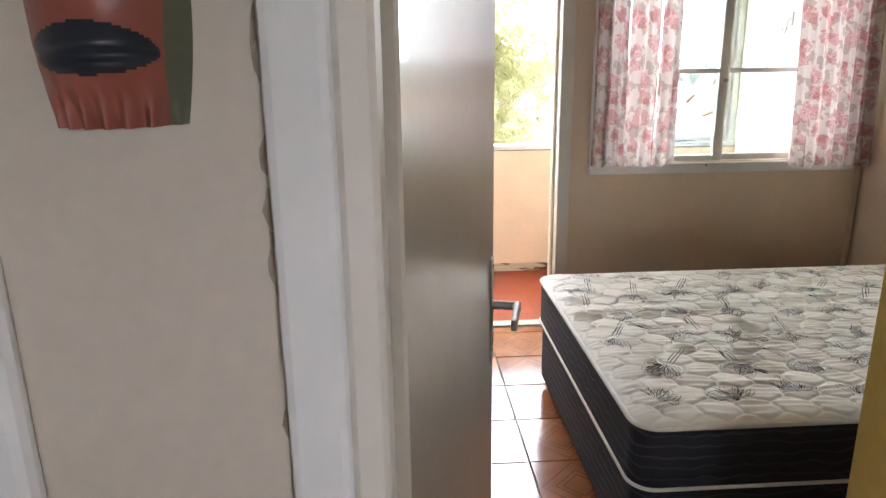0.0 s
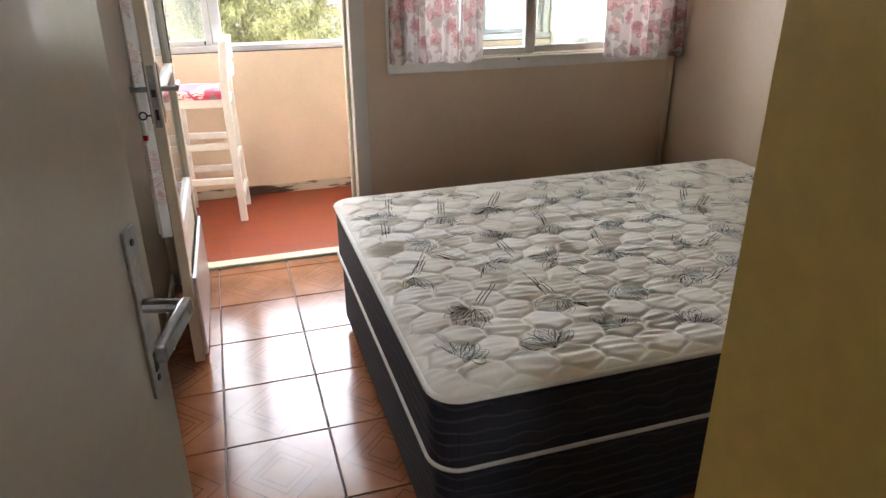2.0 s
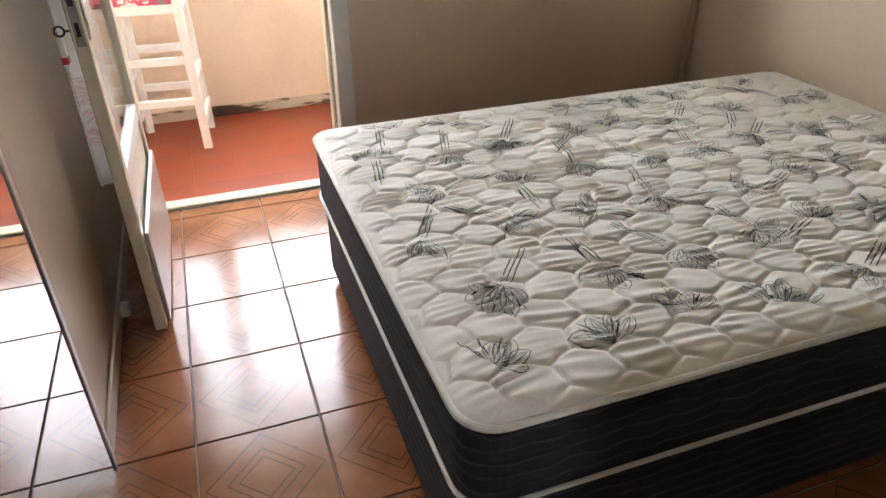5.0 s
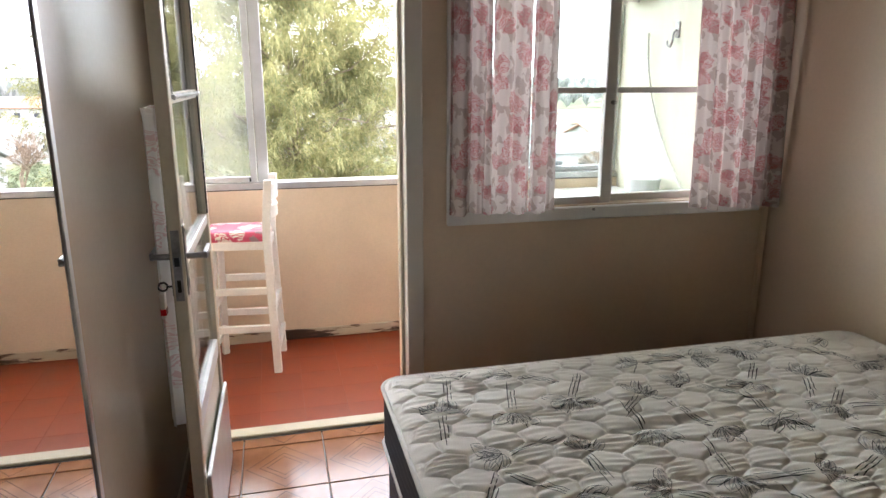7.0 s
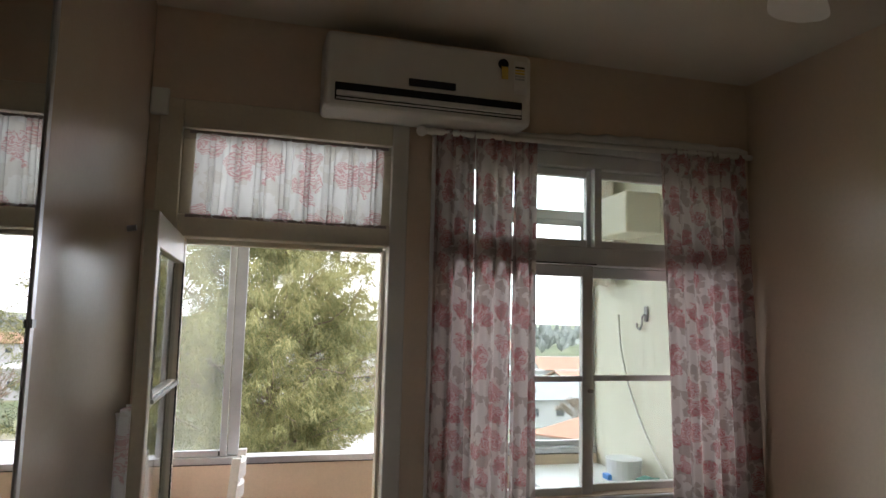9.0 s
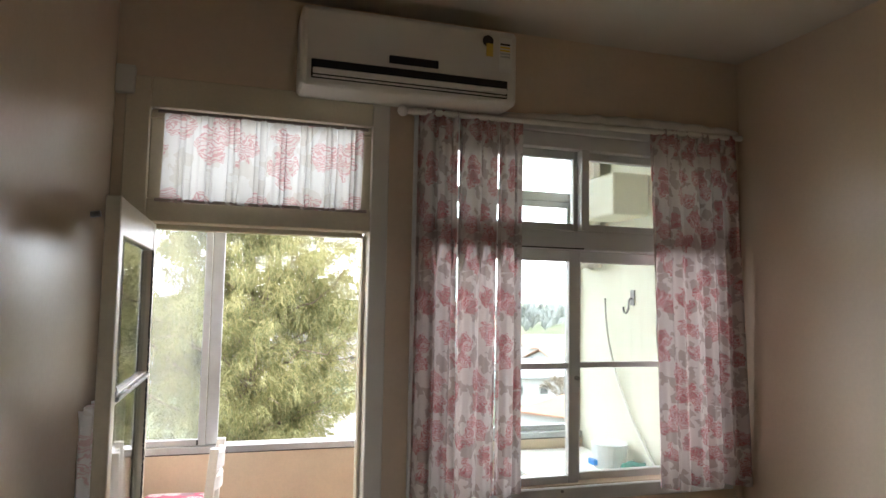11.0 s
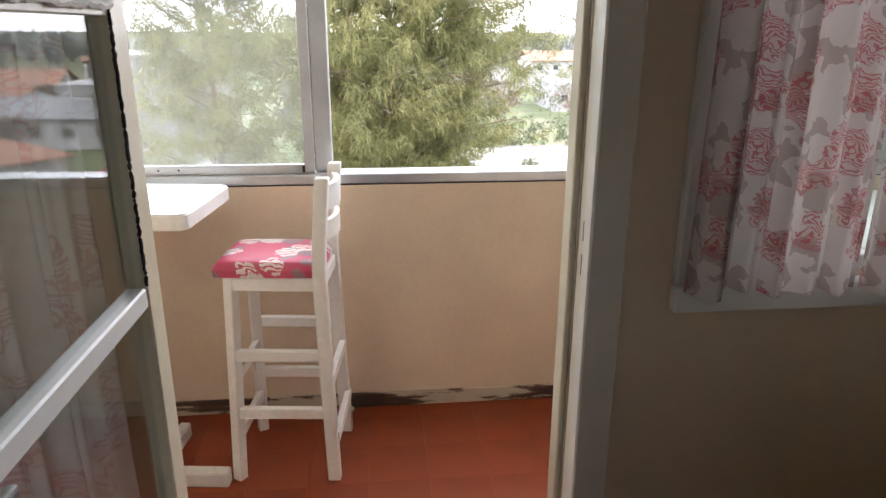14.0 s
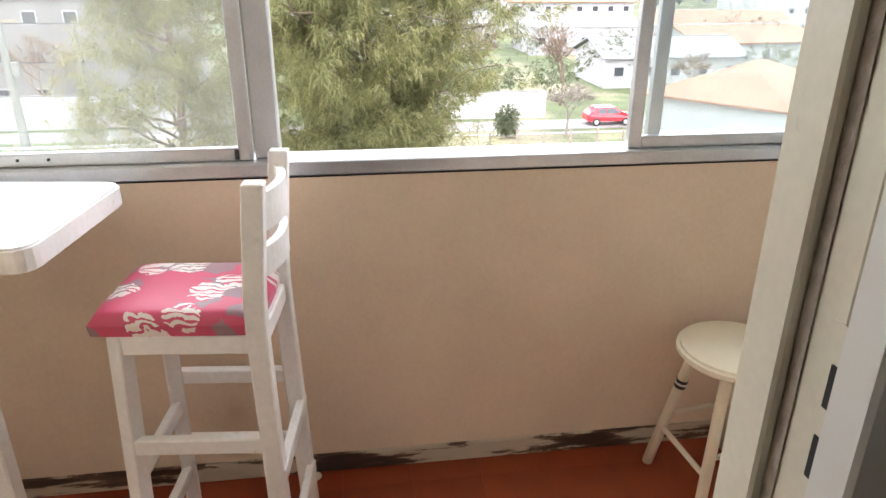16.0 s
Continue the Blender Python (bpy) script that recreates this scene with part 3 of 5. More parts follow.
def ragged(a, b, w, d, seed, n=26):
    """A crumbly bead of putty from a to b."""
    r = random.Random(seed)
    a, b = Vector(a), Vector(b)
    pts = [a.lerp(b, i / n) + Vector((r.uniform(-w, w) * 0.45, r.uniform(-d, d), r.uniform(-w, w) * 0.45)) for i in range(n + 1)]
    return tube(pts, w, 6)


part("putty", ragged((0.06, 0.037, 1.475), (BL - 0.06, 0.037, 1.478), 0.007, 0.002, 1, 40), PUTTY, bdoor, "crumbling white putty")
part("putty", ragged((BL - 0.058, 0.036, 1.49), (BL - 0.058, 0.036, 1.88), 0.004, 0.002, 2, 40), PUTTY, bdoor, "crumbling white putty")
part("cracked_putty", ragged((0.058, 0.036, 1.05), (0.058, 0.036, 1.89), 0.0032, 0.001, 3, 120), RUBBER, bdoor, "blackened cracked putty")
part("weather_strip", box(0.01, BL - 0.03, 0.036, 0.05, 0.03, 0.36, 0.004), ALU, bdoor, "dented aluminium kick strip")
part("lock_face", box(BL - 0.0005, BL + 0.002, 0.007, 0.029, 0.93, 1.13), STEEL, bdoor)
part("lock_bolt", box(BL, BL + 0.006, 0.011, 0.025, 1.03, 1.055), BLACK, bdoor)
part("lock_slot", box(BL + 0.0015, BL + 0.0028, 0.013, 0.023, 0.955, 0.99), DARK_GAP, bdoor)
lever(bdoor, BL - 0.03, 0.036, 1.05, 1, -1, (0.026, 0.2))
lever(bdoor, BL - 0.03, 0.0, 1.05, -1, -1, (0.026, 0.2))
ring = [(BL - 0.03 + 0.0, -0.03 + 0.012 * math.cos(a), 0.965 + 0.012 * math.sin(a)) for a in [i * math.pi / 8 for i in range(17)]]
key = part("key", tube([(BL - 0.03, 0.0, 0.965), (BL - 0.03, -0.018, 0.965)] + ring, 0.003, 6), BLACK, bdoor, "dark key in the lock")
fob = part("key_fob", box(BL - 0.045, BL - 0.015, -0.040, -0.026, 0.875, 0.950, 0.004, 2), PAPER, bdoor, "white key fob with red print")
part("fob_print", box(BL - 0.0455, BL - 0.0145, -0.0405, -0.0255, 0.885, 0.903), CAR_RED, fob)
for z in (0.25, 1.7):
    part("hinge", cyl((-0.006, 0.018, z), (-0.006, 0.018, z + 0.09), 0.008, n=10), CREAM, bdoor)


# ---- cloth ----
def cloth(width_top, width_bottom, height, folds, depth, seed, nu=150, nv=40, gather=1.7, sag=0.0, lean=0.0):
    """A hanging cloth in its x-z plane, top at z=0, with folds; UV in metres of fabric."""
    r = random.Random(seed)
    ph = [r.uniform(0, 6.28) for _ in range(6)]
    bm = bmesh.new()
    uvl = bm.loops.layers.uv.new("UVMap")
    rows = []
    for j in range(nv + 1):
        v = j / nv
        w = width_top + (width_bottom - width_top) * v
        row = []
        for i in range(nu + 1):
            u = i / nu
            s = u + 0.018 * math.sin(2 * math.pi * folds * 0.37 * u + ph[0])
            k = 2 * math.pi * folds * s + 0.5 * math.sin(3 * v + ph[1])
            d = depth * (0.55 + 0.45 * v) * (math.sin(k) + 0.35 * math.sin(2.3 * k + ph[2]) + 0.3 * math.sin(0.45 * k + ph[3]))
            pinch = depth * 0.35 * math.exp(-v * 30) * math.sin(k * 3)
            x = w * (u - 0.5) + lean * v + 0.006 * math.sin(k + 1.2)
            z = -height * v + (0.006 * math.sin(k * 0.5 + ph[4]) + sag * (u - 0.5)) * v
            row.append(bm.verts.new((x, d + pinch, z)))
        rows.append(row)
    for j in range(nv):
        for i in range(nu):
            f = bm.faces.new((rows[j][i], rows[j][i + 1], rows[j + 1][i + 1], rows[j + 1][i]))
            f.smooth = True
            for lp, (a, b) in zip(f.loops, ((i, j), (i + 1, j), (i + 1, j + 1), (i, j + 1))):
                lp[uvl].uv = (a / nu * max(width_top, width_bottom) * gather, b / nv * height)
    return bm


def place(ob, *p):
    ob.matrix_world = pose(*p)
    return ob


CY = 3.515
c1 = place(part("curtain", cloth(0.172, 0.178, 1.488, 2.6, 0.019, 11, nu=80, gather=1.6), CURTAIN), 1.137, CY, 2.462)
tagged(c1, "thin white curtain with red roses, gathered on a rod", "curtain", "window curtains")
c1a = place(part("curtain", cloth(0.176, 0.168, 1.492, 2.3, 0.018, 17, nu=80, gather=1.6), CURTAIN), 1.309, CY + 0.004, 2.462)
tagged(c1a, "thin white curtain with red roses, gathered on a rod", "curtain", "window curtains")
c1b = place(part("curtain", cloth(0.105, 0.115, 1.492, 1.8, 0.014, 16, nu=50, gather=1.5), CURTAIN), 1.444, CY + 0.006, 2.462)
tagged(c1b, "narrow loose width of thin rose-print curtain", "curtain", "window curtains")
c2 = place(part("curtain", cloth(0.44, 0.455, 1.53, 6.0, 0.019, 12, gather=1.5, lean=0.068), CURTAIN), 2.300, CY, 2.478)
tagged(c2, "thin white curtain with red roses, drawn to the wall corner", "curtain", "window curtains")
c3 = place(part("fanlight_curtain", cloth(0.70, 0.70, 0.318, 22, 0.006, 13, nu=240, nv=14, gather=1.3), SHEER), 0.497, 3.545, 2.367)
tagged(c3, "gathered white sheer fanlight curtain with red print", "curtain")
for z in (2.364, 2.052):
    w = tagged(part("curtain_wire", cyl((0.125, 3.546, z), (0.868, 3.546, z), 0.006, n=8), CURTAIN), "thin wire holding the fanlight curtain hem", "wire")
c4 = place(part("door_curtain", cloth(0.58, 0.54, 0.95, 10, 0.020, 14, gather=1.5), SHEER_WHITE), 0.060, 3.19, 1.432, 0, 0, -90.8)
tagged(c4, "white floral curtain hung behind the glazed door", "curtain")
rod = thing("curtain_rod", (0, 0, 0), "white wooden curtain rod with round knob", "curtain rod")
part("rod", cyl((1.0, CY, 2.446), (2.565, CY, 2.474), 0.013, n=14), PLASTIC, rod)
bm = bmesh.new()
bmesh.ops.create_uvsphere(bm, u_segments=14, v_segments=10, radius=0.022)
bmesh.ops.translate(bm, vec=(0.995, CY, 2.446), verts=bm.verts)
part("knob", bm, PLASTIC, rod, smooth=True)
for x in (1.05, 2.47):
    part("bracket", box(x - 0.008, x + 0.008, CY, 3.556, 2.44, 2.465, 0.002), PLASTIC, rod)

# ---- bedroom window ----
win = thing("window_1", (0, 0, -0.022), "white painted wooden window with sliding sashes and fanlights", "window", kind="structure")
part("sill_casing", box(1.055, 2.535, 3.553, 3.60, 0.942, 0.998, 0.004), TRIM_WHITE, win)
part("left_casing", box(1.055, 1.12, 3.556, 3.60, 0.998, 2.52, 0.004), TRIM_WHITE, win)
part("right_casing", box(2.47, 2.535, 3.556, 3.60, 0.998, 2.52, 0.004), TRIM_WHITE, win)
part("top_casing", box(1.12, 2.47, 3.556, 3.60, 2.455, 2.52, 0.004), TRIM_WHITE, win)
part("sill", box(1.10, 2.49, 3.60, 3.77, 0.955, 0.985, 0.003), TRIM_WHITE, win)
for n_, a in (("left_jamb", (1.10, 1.125)), ("right_jamb", (2.465, 2.49))):
    part(n_, box(a[0], a[1], 3.60, 3.74, 0.985, 2.47), TRIM_WHITE, win)
part("transom", box(1.125, 2.465, 3.566, 3.66, 1.965, 2.045, 0.004), TRIM_WHITE, win)
part("head", box(1.125, 2.465, 3.572, 3.66, 2.392, 2.455, 0.003), TRIM_WHITE, win)
part("center_post", box(1.790, 1.826, 3.566, 3.66, 2.045, 2.392, 0.003), TRIM_WHITE, win)


def sash(x0, x1, z0, z1, y, bar=None, s=0.048):
    f = bmesh.new()
    add_box(f, x0, x0 + s, y, y + 0.032, z0, z1, 0.003)
    add_box(f, x1 - s, x1, y, y + 0.032, z0, z1, 0.003)
    add_box(f, x0 + s, x1 - s, y, y + 0.032, z0, z0 + s, 0.003)
    add_box(f, x0 + s, x1 - s, y, y + 0.032, z1 - s, z1, 0.003)
    if bar:
        add_box(f, x0 + s, x1 - s, y + 0.004, y + 0.028, bar - 0.012, bar + 0.012, 0.002)
    o = part("sash", f, TRIM_WHITE, win)
    g_ = part("pane", box(x0 + s, x1 - s, y + 0.014, y + 0.017, z0 + s, z1 - s), GLASS, o)
    g_.visible_shadow = False
    return o


sash(1.125, 1.806, 2.045, 2.390, 3.605, s=0.034)
sash(1.808, 2.465, 2.045, 2.390, 3.605, s=0.034)
sash(1.125, 1.80, 0.985, 1.965, 3.600, 1.48)
sash(1.776, 2.465, 0.985, 1.965, 3.636, 1.48)
part("transom_groove", box(1.127, 1.80, 3.5645, 3.568, 1.968, 1.973), DARK_GAP, win, "dark gap below the fanlights")
part("latch", cyl((1.785, 3.600, 1.43), (1.785, 3.580, 1.43), 0.009, n=12), STEEL, win, "small steel window latch")
part("latch", cyl((1.70, 3.556, 0.985), (1.70, 3.546, 0.985), 0.006, n=10), STEEL, win, "small steel sill catch")

# conduit in the corner below the window
tagged(part("conduit", box(2.560, 2.585, 3.555, 3.575, 0.0, 0.93, 0.004), WALL), "beige painted cable conduit in the wall corner", "conduit")

# ---- air conditioner ----
ac = thing("air_conditioner", (0.034, 0, -0.004), "white split air conditioner with dark open louvre", "air conditioner")
part("body", box(0.558, 1.378, 3.385, 3.575, 2.472, 2.765, 0.022, 3), PLASTIC, ac)
part("outlet", box(0.595, 1.335, 3.378, 3.40, 2.497, 2.565, 0.003), DARK_GAP, ac, "dark air outlet")
part("louvre", box(0.600, 1.330, 3.368, 3.388, 2.512, 2.532, 0.003), PLASTIC, ac)
part("louvre", box(0.600, 1.330, 3.372, 3.386, 2.500, 2.506, 0.001), PLASTIC, ac)
part("display", box(0.873, 1.06, 3.381, 3.388, 2.582, 2.612, 0.002), BLACK, ac, "black display strip")
lab = part("energy_label", box(1.30, 1.355, 3.3835, 3.3855, 2.60, 2.735), PAPER, ac, "paper energy label with yellow bars")
for k in range(5):
    part("printed_bar", box(1.305, 1.345, 3.3825, 3.3838, 2.705 - k * 0.012, 2.712 - k * 0.012), YELLOW if k in (1, 2) else INK_SOFT if k > 2 else BLACK, lab)
part("round_sticker", cyl((1.255, 3.386, 2.715), (1.255, 3.3825, 2.715), 0.022, n=20), BLACK, ac, "round black sticker")
part("sticker", box(1.248, 1.275, 3.3815, 3.3835, 2.655, 2.705), YELLOW, ac, "yellow sticker")
pp = [(1.40 + 1.15 * i / 24, 3.53 + 0.006 * math.sin(i * 1.9), 2.462 + 0.035 * i / 24 + 0.022 * math.sin(math.pi * i / 24) + 0.004 * math.sin(i * 2.3)) for i in range(25)]
tagged(part("drain_pipe", tube(pp, 0.018, 10), PLASTIC, smooth=True), "white taped air conditioner pipe running along the wall", "pipe")

# ---- mirror on the west wall ----
mir = thing("wall_mirror", (0, 0, 0), "tall frameless mirror panel with aluminium edge strip", "mirror")
part("mirror_glass", box(-0.018, -0.004, 0.98, 2.270, 0.004, 2.45), MIRROR, mir)
part("edge_strip", box(-0.018, 0.000, 2.270, 2.297, 0.0, 2.45, 0.003), ALU, mir)
part("mirror_clip", box(0.0, 0.003, 2.272, 2.295, 1.665, 1.68), STEEL, mir)
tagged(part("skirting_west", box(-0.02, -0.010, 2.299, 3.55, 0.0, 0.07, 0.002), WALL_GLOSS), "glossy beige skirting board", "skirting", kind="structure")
tagged(part("wall_hook", cyl((-0.02, 3.27, 1.96), (0.008, 3.27, 1.965), 0.010, n=12), STEEL), "small steel wall hook", "hook")
tagged(part("socket_plug", box(-0.010, 0.018, 2.92, 2.98, 0.02, 0.05, 0.006, 2), PAPER), "small white plastic door stop on the wall", "door stop")

# ---- ceiling fan ----
fan = thing("ceiling_fan", (1.50, 2.12, 0), "white ceiling fan with wide rounded blades", "ceiling fan")
part("rod", cyl((0, 0, 2.66), (0, 0, H), 0.014), PLASTIC, fan)
part("motor", cyl((0, 0, 2.56), (0, 0, 2.68), 0.10, 0.08, 24), PLASTIC, fan)
for a in (45, 165, 285):
    bm = bmesh.new()
    outline = []
    for i in range(25):
        t = i / 24
        outline.append((0.14 + 0.46 * t, (0.045 + 0.045 * t) * math.sqrt(max(0.0, 1 - max(0, (t - 0.8) / 0.2) ** 2))))
    top = [bm.verts.new((x, y, 2.625 + 0.25 * y)) for x, y in outline] + [bm.verts.new((x, -y, 2.625 - 0.25 * y)) for x, y in outline[::-1][1:]]
    f = bm.faces.new(top)
    r = bmesh.ops.extrude_face_region(bm, geom=[f])
    bmesh.ops.translate(bm, vec=(0, 0, -0.008), verts=[v for v in r["geom"] if isinstance(v, bmesh.types.BMVert)])
    bmesh.ops.rotate(bm, cent=(0, 0, 0), matrix=Matrix.Rotation(radians(a), 3, "Z"), verts=bm.verts)
    part("blade", bm, PLASTIC, fan)

# ---- carved mask in the hall ----
bm = bmesh.new()
NU, NV = 90, 110
grid = []
for j in range(NV + 1):
    v = j / NV
    row = []
    for i in range(NU + 1):
        u = i / NU * 2 - 1
        half = 0.040 * (0.80 + 0.25 * math.sin(math.pi * min(1, v * 0.9 + 0.08)))
        z = 1.504 + 0.15 * v
        d = 0.035 * (1 - abs(u) ** 2.4) * (0.75 + 0.25 * math.sin(math.pi * v))
        lip = math.exp(-((z - 1.541) / 0.012) ** 2) * (1 - u * u)
        d += 0.010 * lip - 0.007 * math.exp(-((z - 1.540) / 0.0028) ** 2) * (1 - u * u)
        if z < 1.528:
            d += 0.004 * math.sin(u * 22) * (1.528 - z) / 0.024
        row.append(bm.verts.new((-0.101 + half * u, 0.334 - d, z)))
    grid.append(row)
for j in range(NV):
    for i in range(NU):
        f = bm.faces.new((grid[j][i], grid[j][i + 1], grid[j + 1][i + 1], grid[j + 1][i]))
        f.smooth = True
        u, z = (i + 0.5) / NU * 2 - 1, 1.504 + 0.15 * (j + 0.5) / NV
        arch = 1.539 + 0.004 * (1 - u * u)
        f.material_index = 2 if u > 0.78 else 1 if abs(z - arch) < 0.0125 * math.sqrt(max(0.0, 1 - (u / 0.74) ** 2)) else 0
tagged(part("carved_mask", bm, [MASK_RED, MASK_BLACK, MASK_GREEN]), "red-brown carved wooden mask with black lips on the wall", "mask")

# ---- bed ----
BX0, BX1, BY0, BY1 = 0.684, 2.572, 1.614, 3.012
base = thing("bed_base", (0, 0, 0), "dark navy wave-quilted fabric box bed base", "bed base")


def rounded_block(x0, x1, y0, y1, z0, z1, r, seg=5):
    bm = bmesh.new()
    vs = add_box(bm, x0, x1, y0, y1, z0, z1)
    up = [e for e in bm.edges if abs(e.verts[0].co.z - e.verts[1].co.z) > 0.01]
    bmesh.ops.bevel(bm, geom=up, offset=r, segments=seg, affect="EDGES", profile=0.5)
    return bm


def rim(x0, x1, y0, y1, z, r, thick):
    pts = []
    for cx, cy, a0 in ((x1 - r, y1 - r, 0), (x0 + r, y1 - r, 90), (x0 + r, y0 + r, 180), (x1 - r, y0 + r, 270)):
        for k in range(7):
            a = radians(a0 + 15 * k)
            pts.append((cx + r * math.cos(a), cy + r * math.sin(a), z))
    pts.append(pts[0])
    return tube(pts, thick, 8)


def quilt_fabric():
    m = NAVY.copy()
    m.name = "navy_wave_quilting"
    nt, p = nodes_of(m)
    tc = nt.nodes.new("ShaderNodeTexCoord")
    wv = nt.nodes.new("ShaderNodeTexWave")
    wv.bands_direction = "Z"
    wv.inputs["Scale"].default_value, wv.inputs["Distortion"].default_value = 9.0, 2.6
    wv.inputs["Detail"].default_value, wv.inputs["Detail Scale"].default_value = 0.0, 1.6
    nt.links.new(tc.outputs["Object"], wv.inputs["Vector"])
    line = math_node(nt, "POWER", wv.outputs["Fac"], 14.0)
    c = mix_col(nt, math_node(nt, "MULTIPLY", line, 0.5), (0.016, 0.018, 0.026), (0.07, 0.07, 0.075))
    nt.links.new(c, p.inputs["Base Color"])
    b = nt.nodes.new("ShaderNodeBump")
    b.inputs["Strength"].default_value, b.inputs["Distance"].default_value = 0.6, 0.006
    b.invert = True
    nt.links.new(line, b.inputs["Height"])
    nt.links.new(b.outputs["Normal"], p.inputs["Normal"])
    return m


QUILT = quilt_fabric()
part("base_body", rounded_block(BX0 + 0.012, BX1, BY0 + 0.012, BY1 - 0.012, 0.055, 0.326, 0.06), QUILT, base)
for x in (BX0 + 0.12, 1.63, BX1 - 0.12):
    for y in (BY0 + 0.12, BY1 - 0.12):
        part("foot", cyl((x, y, 0), (x, y, 0.056), 0.024, 0.03), BLACK, base)

mattress = thing("mattress", (0, 0, 0), "bare quilted cream mattress with grey flower print and navy sides", "mattress")
MZ0, MZ1 = 0.328, 0.530
part("side", rounded_block(BX0, BX1, BY0, BY1, MZ0, MZ1, 0.075, 7), QUILT, mattress, "navy wave-quilted border")
part("piping", rim(BX0 - 0.002, BX1 + 0.0, BY0 - 0.002, BY1 + 0.002, MZ1, 0.075, 0.0075), PIPING, mattress, "white piping")
part("piping", rim(BX0 - 0.002, BX1 + 0.0, BY0 - 0.002, BY1 + 0.002, MZ0 + 0.006, 0.075, 0.006), PIPING, mattress, "white piping")


def corner_in(x, y, r=0.075):
    dx = max(BX0 + r - x, x - (BX1 - r), 0)
    dy = max(BY0 + r - y, y - (BY1 - r), 0)
    edge = min(x - BX0, BX1 - x, y - BY0, BY1 - y)
    if dx > 0 and dy > 0:
        edge = min(edge, r - math.hypot(dx, dy))
    return edge


def top_height(x, y):
    e = corner_in(x, y)
    # long six-sided cells in staggered rows, seams sunk between them
    px_, py_ = 0.118, 0.084
    wx = x + 0.008 * math.sin(y / py_ * math.pi) + 0.006 * noise.noise(Vector((x * 9, y * 9, 5)))
    row = math.floor(y / py_)
    near = []
    for r_ in (row - 1, row, row + 1, row + 2):
        off_ = 0.5 * (r_ % 2)
        c_ = round(wx / px_ - off_) + off_
        for k_ in (-1, 0, 1):
            near.append(math.hypot((wx - (c_ + k_) * px_) * 0.86, y - r_ * py_))
    near.sort()
    seam = (near[1] - near[0]) / 0.045
    puff = 1 - math.exp(-seam * 5.5)
    dip = 0.012 * math.exp(-((y - 2.50 - 0.06 * (x - 1.6)) / 0.022) ** 2) * math.exp(-((x - 1.55) / 0.38) ** 4)
    fold = noise.noise(Vector((x * 4, y * 7, 1.3)))
    crease = 0.0046 * math.sin(2 * math.pi * (y / 0.027 + 0.35 * x + 1.6 * fold)) * (0.35 + noise.noise(Vector((x * 11, y * 15, 7)))) + 0.0030 * fold
    hump = 0.006 * noise.noise(Vector((x * 1.6, y * 1.6, 3)))
    roll = 0.010 * (1 - math.exp(-max(e, 0) / 0.03))
    return MZ1 + 0.002 + roll - dip + (0.0125 * puff + crease * puff + hump) * (1 - math.exp(-max(e, 0) / 0.02))


bm = bmesh.new()
nx, ny = 400, 310
vv = {}
for i in range(nx + 1):
    for j in range(ny + 1):
        x, y = BX0 + (BX1 - BX0) * i / nx, BY0 + (BY1 - BY0) * j / ny
        dx = max(BX0 + 0.075 - x, x - (BX1 - 0.075), 0)
        dy = max(BY0 + 0.075 - y, y - (BY1 - 0.075), 0)
        if math.hypot(dx, dy) > 0.075:
            k = 0.075 / math.hypot(dx, dy)
            x += (1 if x < 1.6 else -1) * dx * (1 - k)
            y += (1 if y < 2.3 else -1) * dy * (1 - k)
        vv[i, j] = bm.verts.new((x, y, top_height(x, y)))
for i in range(nx):
    for j in range(ny):
        ks = ((i, j), (i + 1, j), (i + 1, j + 1), (i, j + 1))
        if all(k in vv for k in ks):
            bm.faces.new([vv[k] for k in ks]).smooth = True
part("top_panel", bm, TICKING, mattress, "cream quilted ticking")


def stroke(verts, faces, pts, w):
    """A printed ribbon that lies on the quilted top."""
    k0 = len(verts)
    for i, (x, y) in enumerate(pts):
        x2, y2 = pts[min(i + 1, len(pts) - 1)]
        x1, y1 = pts[max(i - 1, 0)]
        dx, dy = x2 - x1, y2 - y1
        n_ = math.hypot(dx, dy) or 1
        ww = w * (0.5 + 0.5 * math.sin(math.pi * (i + 0.7) / (len(pts) + 0.4)))
        for s in (-1, 1):
            px, py = x - s * dy / n_ * ww, y + s * dx / n_ * ww
            verts.append((px, py, top_height(px, py) + 0.0022))
    for i in range(len(pts) - 1):
        a = k0 + 2 * i
        faces.append((a, a + 1, a + 3, a + 2))


